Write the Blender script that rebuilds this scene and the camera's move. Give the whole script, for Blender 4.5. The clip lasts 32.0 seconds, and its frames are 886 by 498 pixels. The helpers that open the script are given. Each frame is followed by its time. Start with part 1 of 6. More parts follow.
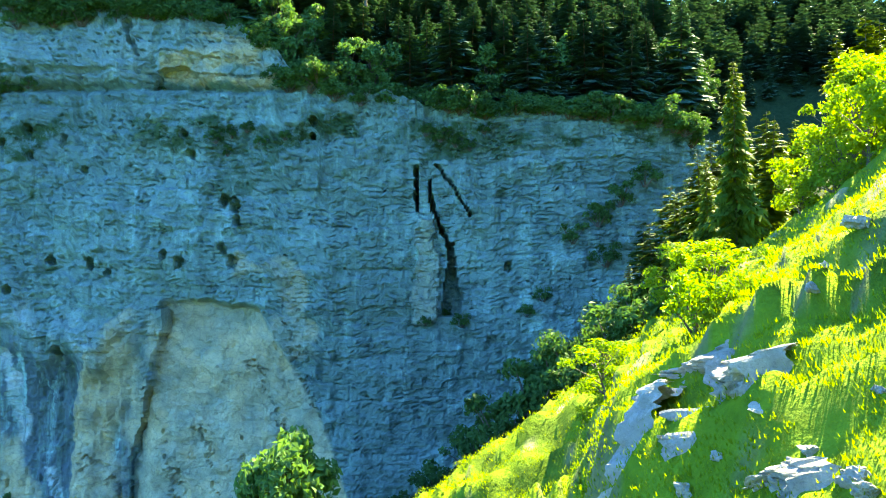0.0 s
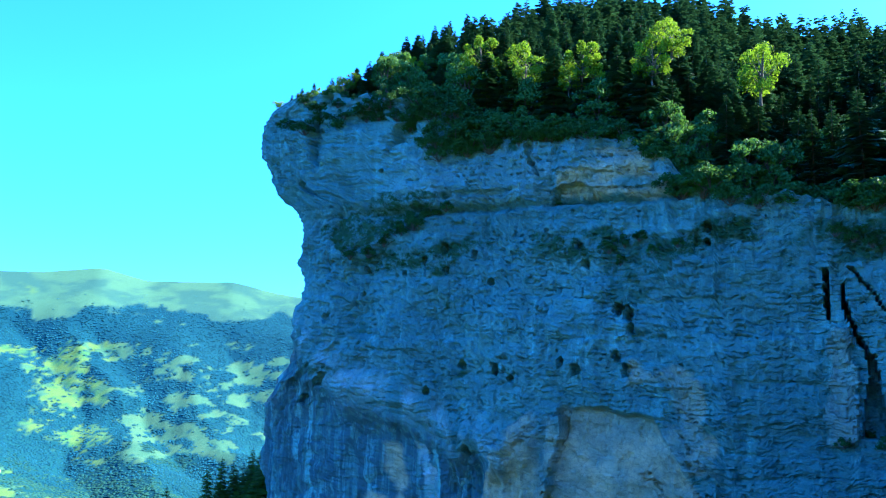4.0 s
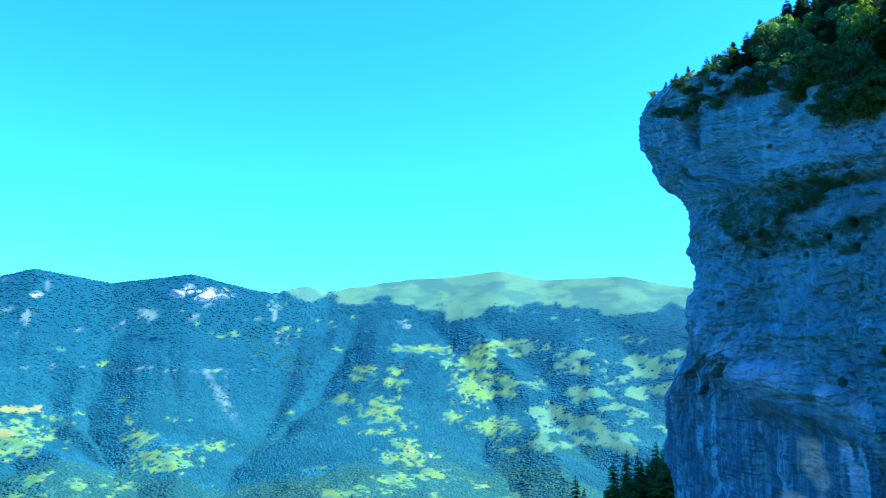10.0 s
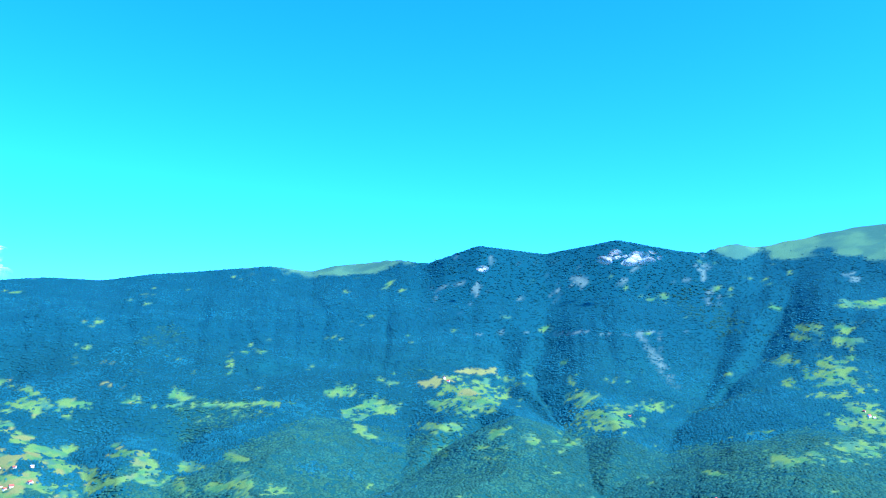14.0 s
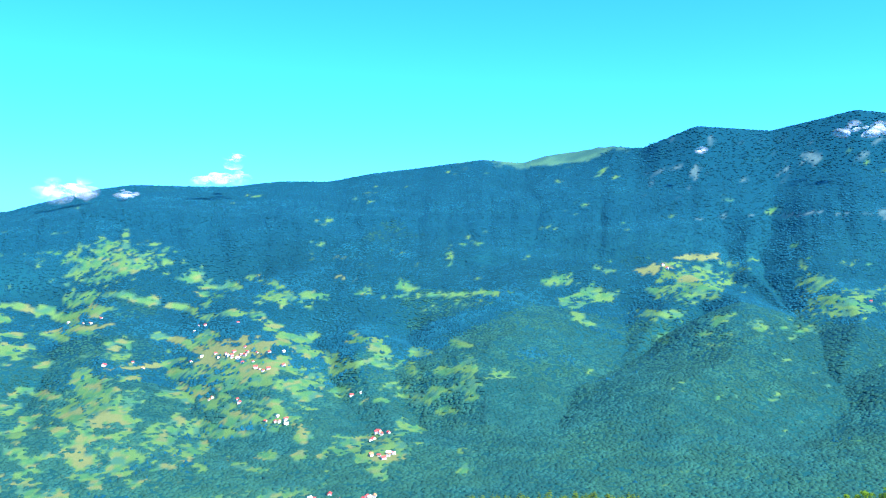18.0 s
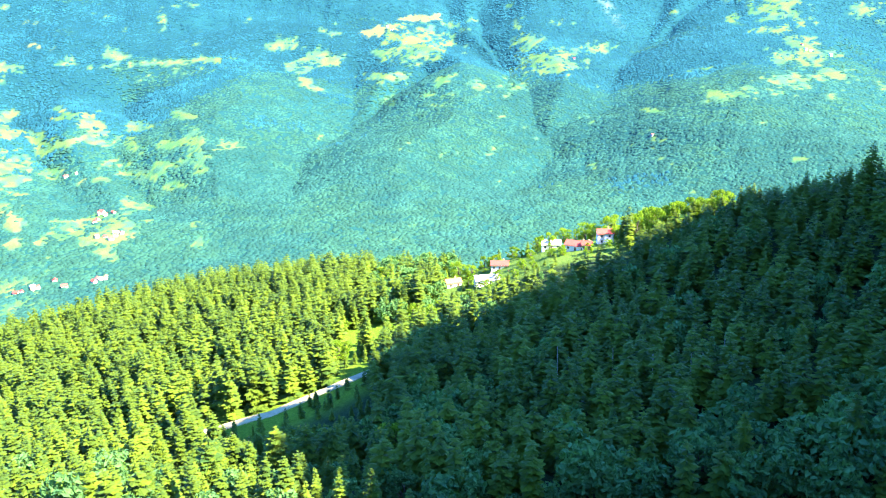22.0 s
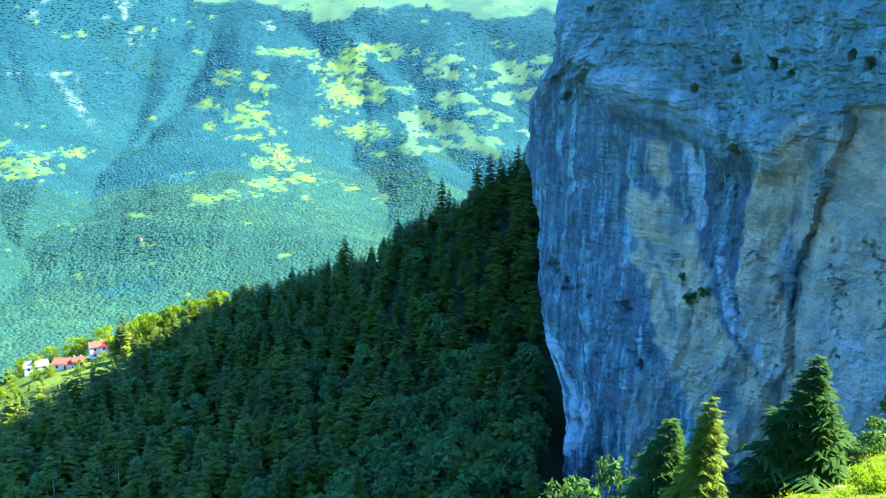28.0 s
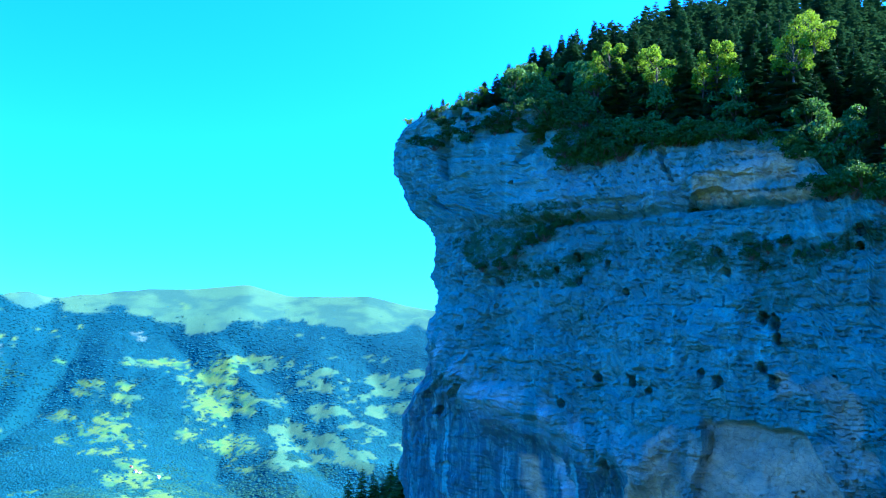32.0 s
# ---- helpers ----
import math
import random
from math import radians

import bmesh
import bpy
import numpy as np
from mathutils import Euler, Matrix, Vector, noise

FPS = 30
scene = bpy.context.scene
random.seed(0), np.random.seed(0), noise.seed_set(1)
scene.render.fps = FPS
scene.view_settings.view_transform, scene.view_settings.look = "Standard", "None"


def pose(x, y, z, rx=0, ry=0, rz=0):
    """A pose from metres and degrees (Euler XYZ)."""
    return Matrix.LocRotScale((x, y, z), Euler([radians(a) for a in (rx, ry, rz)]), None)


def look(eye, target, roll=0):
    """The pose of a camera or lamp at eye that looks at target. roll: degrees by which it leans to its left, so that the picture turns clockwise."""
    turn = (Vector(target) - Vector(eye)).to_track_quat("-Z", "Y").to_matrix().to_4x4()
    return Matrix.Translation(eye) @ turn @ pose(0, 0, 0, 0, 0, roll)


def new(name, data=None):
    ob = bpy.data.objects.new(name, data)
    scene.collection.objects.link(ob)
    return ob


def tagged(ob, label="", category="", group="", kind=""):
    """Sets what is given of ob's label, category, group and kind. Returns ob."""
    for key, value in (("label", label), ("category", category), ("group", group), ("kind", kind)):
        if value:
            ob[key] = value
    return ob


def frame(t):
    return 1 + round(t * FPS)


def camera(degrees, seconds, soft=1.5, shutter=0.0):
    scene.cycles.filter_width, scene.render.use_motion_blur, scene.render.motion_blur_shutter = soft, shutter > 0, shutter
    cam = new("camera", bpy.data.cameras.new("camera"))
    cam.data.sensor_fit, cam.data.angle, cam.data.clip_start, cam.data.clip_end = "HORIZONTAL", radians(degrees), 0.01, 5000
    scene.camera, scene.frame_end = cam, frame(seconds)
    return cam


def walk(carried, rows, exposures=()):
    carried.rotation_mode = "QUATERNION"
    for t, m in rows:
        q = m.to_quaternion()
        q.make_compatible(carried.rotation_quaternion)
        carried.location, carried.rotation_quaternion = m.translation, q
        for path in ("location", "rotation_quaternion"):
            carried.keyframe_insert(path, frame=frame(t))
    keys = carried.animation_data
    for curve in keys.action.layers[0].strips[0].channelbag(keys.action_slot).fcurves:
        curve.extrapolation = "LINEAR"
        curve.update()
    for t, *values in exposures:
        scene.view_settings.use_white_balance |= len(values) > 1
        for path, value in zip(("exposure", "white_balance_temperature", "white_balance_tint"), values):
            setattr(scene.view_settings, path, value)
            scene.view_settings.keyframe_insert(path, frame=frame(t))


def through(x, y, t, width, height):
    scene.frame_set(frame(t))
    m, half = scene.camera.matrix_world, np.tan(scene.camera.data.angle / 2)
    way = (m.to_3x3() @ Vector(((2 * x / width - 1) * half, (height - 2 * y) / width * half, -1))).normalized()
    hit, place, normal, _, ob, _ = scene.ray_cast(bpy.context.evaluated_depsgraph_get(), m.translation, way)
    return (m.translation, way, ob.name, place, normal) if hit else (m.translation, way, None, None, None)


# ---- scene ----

cam = camera(56.28, 32.0, soft=1.1)
EYE, TILT, ARM = 1.6, 2.7, 0.35
# seconds, yaw, pitch, roll; the phone is held at arm's length and turned about the body
ROWS = [
    (0.0, -0.17, -0.12, 0.11), (0.5, 3.60, 1.99, 0.16), (1.0, 7.59, 3.32, 0.12),
    (1.5, 10.72, 4.17, -0.12), (2.0, 14.43, 5.09, -0.31), (2.5, 17.81, 6.09, -0.60),
    (3.0, 21.26, 6.48, -0.95), (3.5, 24.51, 6.85, -0.89), (5.5, 28.69, 7.62, -1.04),
    (6.0, 30.23, 7.62, -1.19), (6.5, 31.69, 7.60, -1.09), (7.0, 33.52, 7.59, -1.10),
    (7.5, 37.00, 7.55, -0.63), (8.0, 40.60, 7.58, -0.31), (8.5, 43.65, 7.62, -0.12),
    (9.0, 45.44, 7.63, -0.03), (9.5, 48.18, 7.49, 0.20), (10.0, 53.01, 6.69, 0.76),
    (10.5, 56.55, 5.53, 1.27), (11.0, 58.95, 5.41, 1.80), (11.5, 61.59, 5.46, 1.77),
    (12.0, 66.41, 5.24, 2.11), (12.5, 71.07, 5.06, 2.42), (13.0, 74.46, 4.74, 2.48),
    (13.5, 77.88, 4.81, 2.45), (14.0, 82.03, 5.04, 2.79), (14.5, 86.34, 5.35, 3.22),
    (15.0, 89.90, 5.68, 3.99), (15.5, 92.10, 5.77, 3.65), (17.5, 97.84, 2.52, 4.45),
    (18.0, 96.74, -1.56, 4.91), (18.5, 95.18, -4.68, 5.02), (19.0, 93.25, -7.47, 4.91),
    (19.5, 89.83, -10.61, 4.62), (20.0, 87.82, -12.77, 4.65), (20.5, 86.07, -13.93, 4.57),
    (21.0, 83.17, -15.43, 3.95), (21.5, 80.44, -17.25, 3.98), (22.0, 78.11, -19.17, 4.57),
    (22.5, 75.73, -20.28, 4.95), (23.0, 73.59, -21.02, 5.13), (23.5, 71.11, -21.45, 5.42),
    (24.0, 67.73, -21.77, 5.16), (24.5, 63.98, -22.09, 4.56), (26.5, 52.16, -20.02, 2.89),
    (27.0, 48.38, -18.15, 1.51), (27.5, 45.62, -16.16, 0.67), (28.0, 44.15, -13.57, 0.19),
    (28.5, 42.92, -10.95, -0.14), (29.0, 41.87, -8.05, -0.41), (29.5, 41.01, -5.09, -0.52),
    (30.0, 39.96, -2.06, -0.70), (30.5, 39.25, 0.65, -0.75), (31.0, 38.31, 3.03, -0.74),
    (31.5, 37.11, 5.51, -0.70), (32.0, 35.58, 7.89, -0.65),
]


def eye_offset(yaw, pitch):
    a, b = radians(yaw), radians(pitch)
    return -ARM * math.sin(a) * math.cos(b), ARM * (math.cos(a) * math.cos(b) - 1), ARM * 0.6 * math.sin(b)


EXPOSURES = [(0.0, 3.58, 10700, -12), (1.5, 3.05, 8000, -8), (4.5, 2.65, 5500, 3), (9.0, 2.5, 5350, 6), (13.0, 2.1, 5080, 8), (16.0, 1.92, 5000, 8), (18.5, 2.1, 5650, 6), (20.0, 2.75, 6200, 4), (21.5, 3.32, 7000, 4), (26.2, 3.4, 7300, 1), (28.0, 3.12, 7300, -2), (30.0, 3.2, 6500, 2), (32.0, 2.6, 5000, 5)]
walk(cam, [(t, pose(0, 0, EYE, TILT) @ pose(*eye_offset(yaw, pitch), 90 + pitch, roll, yaw)) for t, yaw, pitch, roll in ROWS], EXPOSURES)

# ---- light ----
SUN_BEARING, SUN_HEIGHT = 36.0, 43.0  # degrees right of +y, and above the horizon
sun_way = Vector((math.cos(radians(SUN_HEIGHT)) * math.sin(radians(SUN_BEARING)), math.cos(radians(SUN_HEIGHT)) * math.cos(radians(SUN_BEARING)), math.sin(radians(SUN_HEIGHT))))
world = bpy.data.worlds.new("world")
scene.world = world
world.use_nodes = True
wn = world.node_tree.nodes
sky = wn.new("ShaderNodeTexSky")
sky.sky_type, sky.sun_disc = "NISHITA", False
sky.sun_elevation, sky.sun_rotation = radians(SUN_HEIGHT), radians(SUN_BEARING)
sky.altitude, sky.air_density, sky.dust_density, sky.ozone_density = 800, 1.0, 1.7, 2.0
# a deep cyan summer sky
tint = wn.new("ShaderNodeMix")
tint.data_type, tint.blend_type = "RGBA", "MULTIPLY"
tint.inputs[0].default_value = 1.0
tint_in = [s for s in tint.inputs if s.type == "RGBA"]
tint_in[1].default_value = (0.236, 0.69, 1.66, 1)
world.node_tree.links.new(sky.outputs[0], tint_in[0])
world.node_tree.links.new([s for s in tint.outputs if s.type == "RGBA"][0], wn["Background"].inputs[0])
wn["Background"].inputs[1].default_value = 0.092
sun = new("sun", bpy.data.lights.new("sun", "SUN"))
sun.data.energy, sun.data.angle, sun.data.color = 4.4, radians(0.53), (1.0, 0.93, 0.80)
sun.matrix_world = look(sun_way * 50, (0, 0, 0))

# ---- helpers of this scene ----
rng = np.random.default_rng(7)


def lattice(ix, iy, seed):
    n = (ix.astype(np.int64) * 374761393 + iy.astype(np.int64) * 668265263 + seed * 1442695041) & 0xFFFFFFFF
    n = ((n ^ (n >> 13)) * 1274126177) & 0xFFFFFFFF
    n = ((n ^ (n >> 16)) * 2246822519) & 0xFFFFFFFF
    return (n ^ (n >> 15)).astype(np.float64) / 4294967295.0


def vnoise(x, y, seed=0):
    """Smooth noise from -1 to 1."""
    x, y = np.broadcast_arrays(np.asarray(x, float), np.asarray(y, float))
    ix, iy = np.floor(x), np.floor(y)
    fx, fy = x - ix, y - iy
    fx, fy = fx * fx * fx * (fx * (fx * 6 - 15) + 10), fy * fy * fy * (fy * (fy * 6 - 15) + 10)
    a, b = lattice(ix, iy, seed), lattice(ix + 1, iy, seed)
    c, d = lattice(ix, iy + 1, seed), lattice(ix + 1, iy + 1, seed)
    return 2 * ((a + (b - a) * fx) * (1 - fy) + (c + (d - c) * fx) * fy) - 1


def fbm(x, y, octaves=4, seed=0, gain=0.5):
    total, amp, norm = 0.0, 1.0, 0.0
    for k in range(octaves):
        total = total + amp * vnoise(np.asarray(x) * 2**k + 17.3 * k, np.asarray(y) * 2**k - 9.1 * k, seed + k)
        norm += amp
        amp *= gain
    return total / norm


def ridged(x, y, octaves=4, seed=0):
    total, amp, norm = 0.0, 1.0, 0.0
    for k in range(octaves):
        total = total + amp * (1 - 2 * np.abs(vnoise(np.asarray(x) * 2**k + 5.7 * k, np.asarray(y) * 2**k + 3.9 * k, seed + k)))
        norm += amp
        amp *= 0.5
    return total / norm


def cells(x, y, seed=0):
    """Distance to the nearest cell's border (0 at a border) and the cell's own random number."""
    x, y = np.broadcast_arrays(np.asarray(x, float), np.asarray(y, float))
    ix, iy = np.floor(x), np.floor(y)
    d1, d2, own = np.full(x.shape, 9.0), np.full(x.shape, 9.0), np.zeros(x.shape)
    for i in (-1, 0, 1):
        for j in (-1, 0, 1):
            cx, cy = ix + i, iy + j
            d = np.hypot(cx + lattice(cx, cy, seed) - x, cy + lattice(cx, cy, seed + 1) - y)
            near = d < d1
            d2 = np.where(near, d1, np.minimum(d2, d))
            own = np.where(near, lattice(cx, cy, seed + 2), own)
            d1 = np.where(near, d, d1)
    return d2 - d1, own


def blocks(u, v, w, h, seed):
    """Broken beds: rows of height about h cut by joints about w apart. Gives the nearness to a joint (0 on it) and each block's own random number."""
    vv = v / h + 0.35 * vnoise(v / (2.3 * h), 0 * v, seed)
    row = np.floor(vv)
    width = 0.6 + 0.9 * lattice(row, 0 * row, seed + 1)
    uu = u / (w * width) + 13.7 * lattice(row, 0 * row + 1, seed + 2)
    uu = uu + 0.28 * vnoise(u / (0.8 * w), row * 3.1, seed + 3)
    col = np.floor(uu)
    fu, fv = uu - col, vv - row
    joint = np.minimum(np.minimum(fu, 1 - fu) * width * w / h, np.minimum(fv, 1 - fv))
    return joint, lattice(col, row, seed + 4)


def step(a, b, x):
    s = np.clip((np.asarray(x, float) - a) / (b - a), 0, 1)
    return s * s * (3 - 2 * s)


def build_mesh(name, verts, faces, smooth=False, colours=None, floats=None):
    """A mesh from arrays: verts (n, 3), faces (m, 3 or 4)."""
    verts, faces = np.asarray(verts, np.float32), np.asarray(faces, np.int32)
    me, k = bpy.data.meshes.new(name), faces.shape[1]
    me.vertices.add(len(verts))
    me.vertices.foreach_set("co", verts.ravel())
    me.loops.add(faces.size)
    me.loops.foreach_set("vertex_index", faces.ravel())
    me.polygons.add(len(faces))
    me.polygons.foreach_set("loop_start", np.arange(0, faces.size, k, dtype=np.int32))
    me.polygons.foreach_set("loop_total", np.full(len(faces), k, np.int32))
    me.polygons.foreach_set("use_smooth", np.full(len(faces), smooth))
    if colours is not None:
        layer = me.attributes.new("tone", "FLOAT_COLOR", "POINT")
        layer.data.foreach_set("color", np.column_stack([colours, np.ones(len(verts))]).astype(np.float32).ravel())
    for key, values in (floats or {}).items():
        me.attributes.new(key, "FLOAT", "POINT").data.foreach_set("value", np.asarray(values, np.float32))
    me.update(calc_edges=True)
    return me


def grid_faces(rows, cols, closed=False):
    i, j = np.meshgrid(np.arange(rows - 1), np.arange(cols if closed else cols - 1), indexing="ij")
    a, b = i * cols + j, i * cols + (j + 1) % cols
    return np.stack([a, b, b + cols, a + cols], -1).reshape(-1, 4)


def put(name, me, material, parent=None, label=""):
    """Links a mesh as one object: a thing, or a part under a parent."""
    if not me.materials:
        me.materials.append(material)
    ob = new(name, me)
    ob.parent = parent
    return tagged(ob, label)


def part(name, bm, material, parent, label=""):
    me = bpy.data.meshes.new(name)
    bm.to_mesh(me)
    bm.free()
    return put(name, me, material, parent, label)


def thing(name, m, label, category, group=""):
    ob = new(name)
    ob.matrix_basis = m
    return tagged(ob, label, category, group)


def box(w, d, h, z=0.0, x=0.0, y=0.0, bevel=0.0):
    bm = bmesh.new()
    bmesh.ops.create_cube(bm, size=1, matrix=Matrix.Translation((x, y, z + h / 2)) @ Matrix.Diagonal((w, d, h, 1)))
    if bevel:
        bmesh.ops.bevel(bm, geom=bm.edges[:], offset=bevel, segments=2, affect="EDGES")
    return bm

# ---- materials ----
def shader(name, roughness=0.8, sheen=0.25):
    m = bpy.data.materials.new(name)
    m.use_nodes = True
    n = m.node_tree.nodes
    b = n["Principled BSDF"]
    b.inputs["Roughness"].default_value = roughness
    b.inputs["Specular IOR Level"].default_value = sheen
    return m, n, m.node_tree.links, b


def noise_node(n, l, scale, detail=5.0, rough=0.6, stretch=(1, 1, 1), coords=None):
    tex = n.new("ShaderNodeTexNoise")
    tex.inputs["Scale"].default_value, tex.inputs["Detail"].default_value, tex.inputs["Roughness"].default_value = scale, detail, rough
    if coords is None:
        coords = n.new("ShaderNodeNewGeometry").outputs["Position"]
    mp = n.new("ShaderNodeMapping")
    mp.inputs["Scale"].default_value = stretch
    l.new(coords, mp.inputs["Vector"])
    l.new(mp.outputs[0], tex.inputs["Vector"])
    return tex.outputs["Fac"]


def span(n, l, value, a, b, lo=0.0, hi=1.0):
    mr = n.new("ShaderNodeMapRange")
    l.new(value, mr.inputs["Value"])
    for key, v in zip(("From Min", "From Max", "To Min", "To Max"), (a, b, lo, hi)):
        mr.inputs[key].default_value = v
    return mr.outputs[0]


def blend(n, l, fac, a, b, kind="MIX"):
    mix = n.new("ShaderNodeMix")
    mix.data_type, mix.blend_type = "RGBA", kind
    sockets = [s for s in mix.inputs if s.type == "RGBA"]
    for sock, v in ((mix.inputs[0], fac), (sockets[0], a), (sockets[1], b)):
        if isinstance(v, bpy.types.NodeSocket):
            l.new(v, sock)
        elif isinstance(v, (int, float)):
            sock.default_value = v
        else:
            sock.default_value = (*v, 1)
    return [s for s in mix.outputs if s.type == "RGBA"][0]


def attribute(n, name, output="Color"):
    a = n.new("ShaderNodeAttribute")
    a.attribute_name = name
    return a.outputs[output]


def bump(n, l, b, height, strength, distance):
    bp = n.new("ShaderNodeBump")
    bp.inputs["Strength"].default_value, bp.inputs["Distance"].default_value = strength, distance
    l.new(height, bp.inputs["Height"])
    l.new(bp.outputs[0], b.inputs["Normal"])


def limestone(name, grey=(0.275, 0.485, 0.43), tan=(0.76, 0.60, 0.34), grain=1.0):
    """Weathered cliff limestone: grey with vertical water streaks; the fresh scar (attribute) is tan."""
    m, n, l, b = shader(name, 0.95, 0.06)
    big = noise_node(n, l, 0.035 * grain, 5)
    streak = noise_node(n, l, 0.55 * grain, 6, 0.65, (1, 1, 0.07))
    streak2 = noise_node(n, l, 0.16 * grain, 4, 0.6, (1, 1, 0.10))
    beds = noise_node(n, l, 0.7 * grain, 8, 0.72, (0.8, 0.8, 1.1))
    fine = noise_node(n, l, 1.7 * grain, 10, 0.78)
    mottle = noise_node(n, l, 0.22 * grain, 10, 0.78)
    joint = n.new("ShaderNodeTexVoronoi")
    joint.feature = "DISTANCE_TO_EDGE"
    joint.inputs["Scale"].default_value = 0.42 * grain
    bent = n.new("ShaderNodeVectorMath")
    bent.operation = "MULTIPLY_ADD"
    jm = n.new("ShaderNodeMapping")
    jm.inputs["Scale"].default_value = (0.8, 0.4, 1.2)
    l.new(n.new("ShaderNodeNewGeometry").outputs["Position"], jm.inputs["Vector"])
    wob = n.new("ShaderNodeTexNoise")
    wob.inputs["Scale"].default_value, wob.inputs["Detail"].default_value = 0.5 * grain, 6
    l.new(jm.outputs[0], wob.inputs["Vector"])
    bent.inputs[1].default_value = (2.2, 2.2, 2.2)
    l.new(wob.outputs["Color"], bent.inputs[0])
    l.new(jm.outputs[0], bent.inputs[2])
    l.new(bent.outputs[0], joint.inputs["Vector"])
    dark = tuple(0.45 * c for c in grey)
    pale = tuple(min(0.72, 1.45 * c) for c in grey)
    col = blend(n, l, span(n, l, big, 0.35, 0.68), dark, grey)
    col = blend(n, l, span(n, l, streak, 0.54, 0.78), col, pale)
    col = blend(n, l, span(n, l, streak2, 0.52, 0.66, 0, 0.85), col, dark)
    col = blend(n, l, span(n, l, mottle, 0.34, 0.58), tuple(0.48 * c for c in grey), col)
    col = blend(n, l, span(n, l, attribute(n, "block", "Fac"), 0.15, 0.85, 0.3, 0.0), col, dark)
    fleck = noise_node(n, l, 0.95 * grain, 9, 0.8, (0.8, 0.8, 1.0))
    col = blend(n, l, span(n, l, fleck, 0.56, 0.70, 0.0, 0.28), col, tuple(1.5 * c for c in grey))
    flute = attribute(n, "flute", "Fac")
    ribbon = noise_node(n, l, 0.75 * grain, 6, 0.6, (1, 1, 0.05))
    ribbon2 = noise_node(n, l, 0.34 * grain, 5, 0.6, (1, 1, 0.05))
    col = blend(n, l, blend(n, l, span(n, l, ribbon, 0.38, 0.53), (0, 0, 0), flute), col, (0.10, 0.16, 0.17))
    col = blend(n, l, blend(n, l, span(n, l, ribbon2, 0.56, 0.66), (0, 0, 0), flute), col, tuple(1.05 * c for c in grey))
    col = blend(n, l, attribute(n, "pale", "Fac"), col, blend(n, l, span(n, l, mottle, 0.36, 0.6), grey, (0.62, 0.67, 0.62)))
    scar = attribute(n, "scar", "Fac")
    tan_col = blend(n, l, span(n, l, mottle, 0.36, 0.64), tuple(0.62 * c for c in tan), tan)
    tan_col = blend(n, l, span(n, l, streak2, 0.55, 0.75, 0, 0.3), tan_col, grey)
    col = blend(n, l, scar, col, tan_col)
    col = blend(n, l, blend(n, l, span(n, l, mottle, 0.42, 0.52), (0, 0, 0), attribute(n, "moss", "Fac")), col, (0.05, 0.10, 0.04))
    col = blend(n, l, span(n, l, joint.outputs["Distance"], 0.0, 0.04, 0.72, 1.0), (0.10, 0.11, 0.11), col)
    col = blend(n, l, span(n, l, fine, 0.30, 0.46, 0.55, 1.0), (0.10, 0.11, 0.11), col)
    col = blend(n, l, span(n, l, fleck, 0.38, 0.46, 0.35, 0.0), col, tuple(0.16 * c for c in grey))
    l.new(col, b.inputs["Base Color"])
    mixh = n.new("ShaderNodeMath")
    mixh.operation = "MULTIPLY_ADD"
    mixh.inputs[1].default_value = 1.2
    l.new(beds, mixh.inputs[0])
    l.new(fine, mixh.inputs[2])
    bump(n, l, b, mixh.outputs[0], 1.0, 0.4 / grain)
    return m


def leafy(name, a, b_, gloss=0.55, through=0.5, stand=0.05, other=None):
    """Foliage: two greens per clump, light passes through the blades."""
    m, n, l, b = shader(name, gloss, 0.06)
    g = n.new("ShaderNodeNewGeometry")
    oi = n.new("ShaderNodeObjectInfo")
    col = blend(n, l, g.outputs["Random Per Island"], a, b_)
    col = blend(n, l, span(n, l, oi.outputs["Random"], 0, 1, 0, 0.5), col, tuple(0.55 * (x + y) / 2 for x, y in zip(a, b_)))
    patch = noise_node(n, l, stand, 3)
    col = blend(n, l, span(n, l, patch, 0.42, 0.62, 0, 0.5), col, tuple(1.3 * x for x in b_))
    if other:  # stands of another tone
        mass = noise_node(n, l, 0.0045, 6, 0.65)
        col = blend(n, l, span(n, l, mass, 0.46, 0.54, 0, 0.85), col, other)
        clump = noise_node(n, l, 0.022, 4, 0.6)
        col = blend(n, l, span(n, l, clump, 0.40, 0.60, 0.45, 0.0), col, tuple(0.62 * x for x in a))
        col = blend(n, l, span(n, l, clump, 0.55, 0.70, 0.0, 0.35), col, tuple(1.25 * x for x in b_))
    l.new(col, b.inputs["Base Color"])
    tr = n.new("ShaderNodeBsdfTranslucent")
    warm = blend(n, l, 1.0, col, (1.25, 1.2, 0.9 if other else 0.55), "MULTIPLY")
    l.new(warm, tr.inputs["Color"])
    mix = n.new("ShaderNodeMixShader")
    mix.inputs[0].default_value = through
    l.new(b.outputs[0], mix.inputs[1])
    l.new(tr.outputs[0], mix.inputs[2])
    l.new(mix.outputs[0], n["Material Output"].inputs["Surface"])
    return m


def plain(name, col, roughness=0.8, scale=3.0, vary=0.3):
    m, n, l, b = shader(name, roughness)
    c = blend(n, l, span(n, l, noise_node(n, l, scale), 0.35, 0.65), tuple((1 - vary) * x for x in col), col)
    l.new(c, b.inputs["Base Color"])
    return m


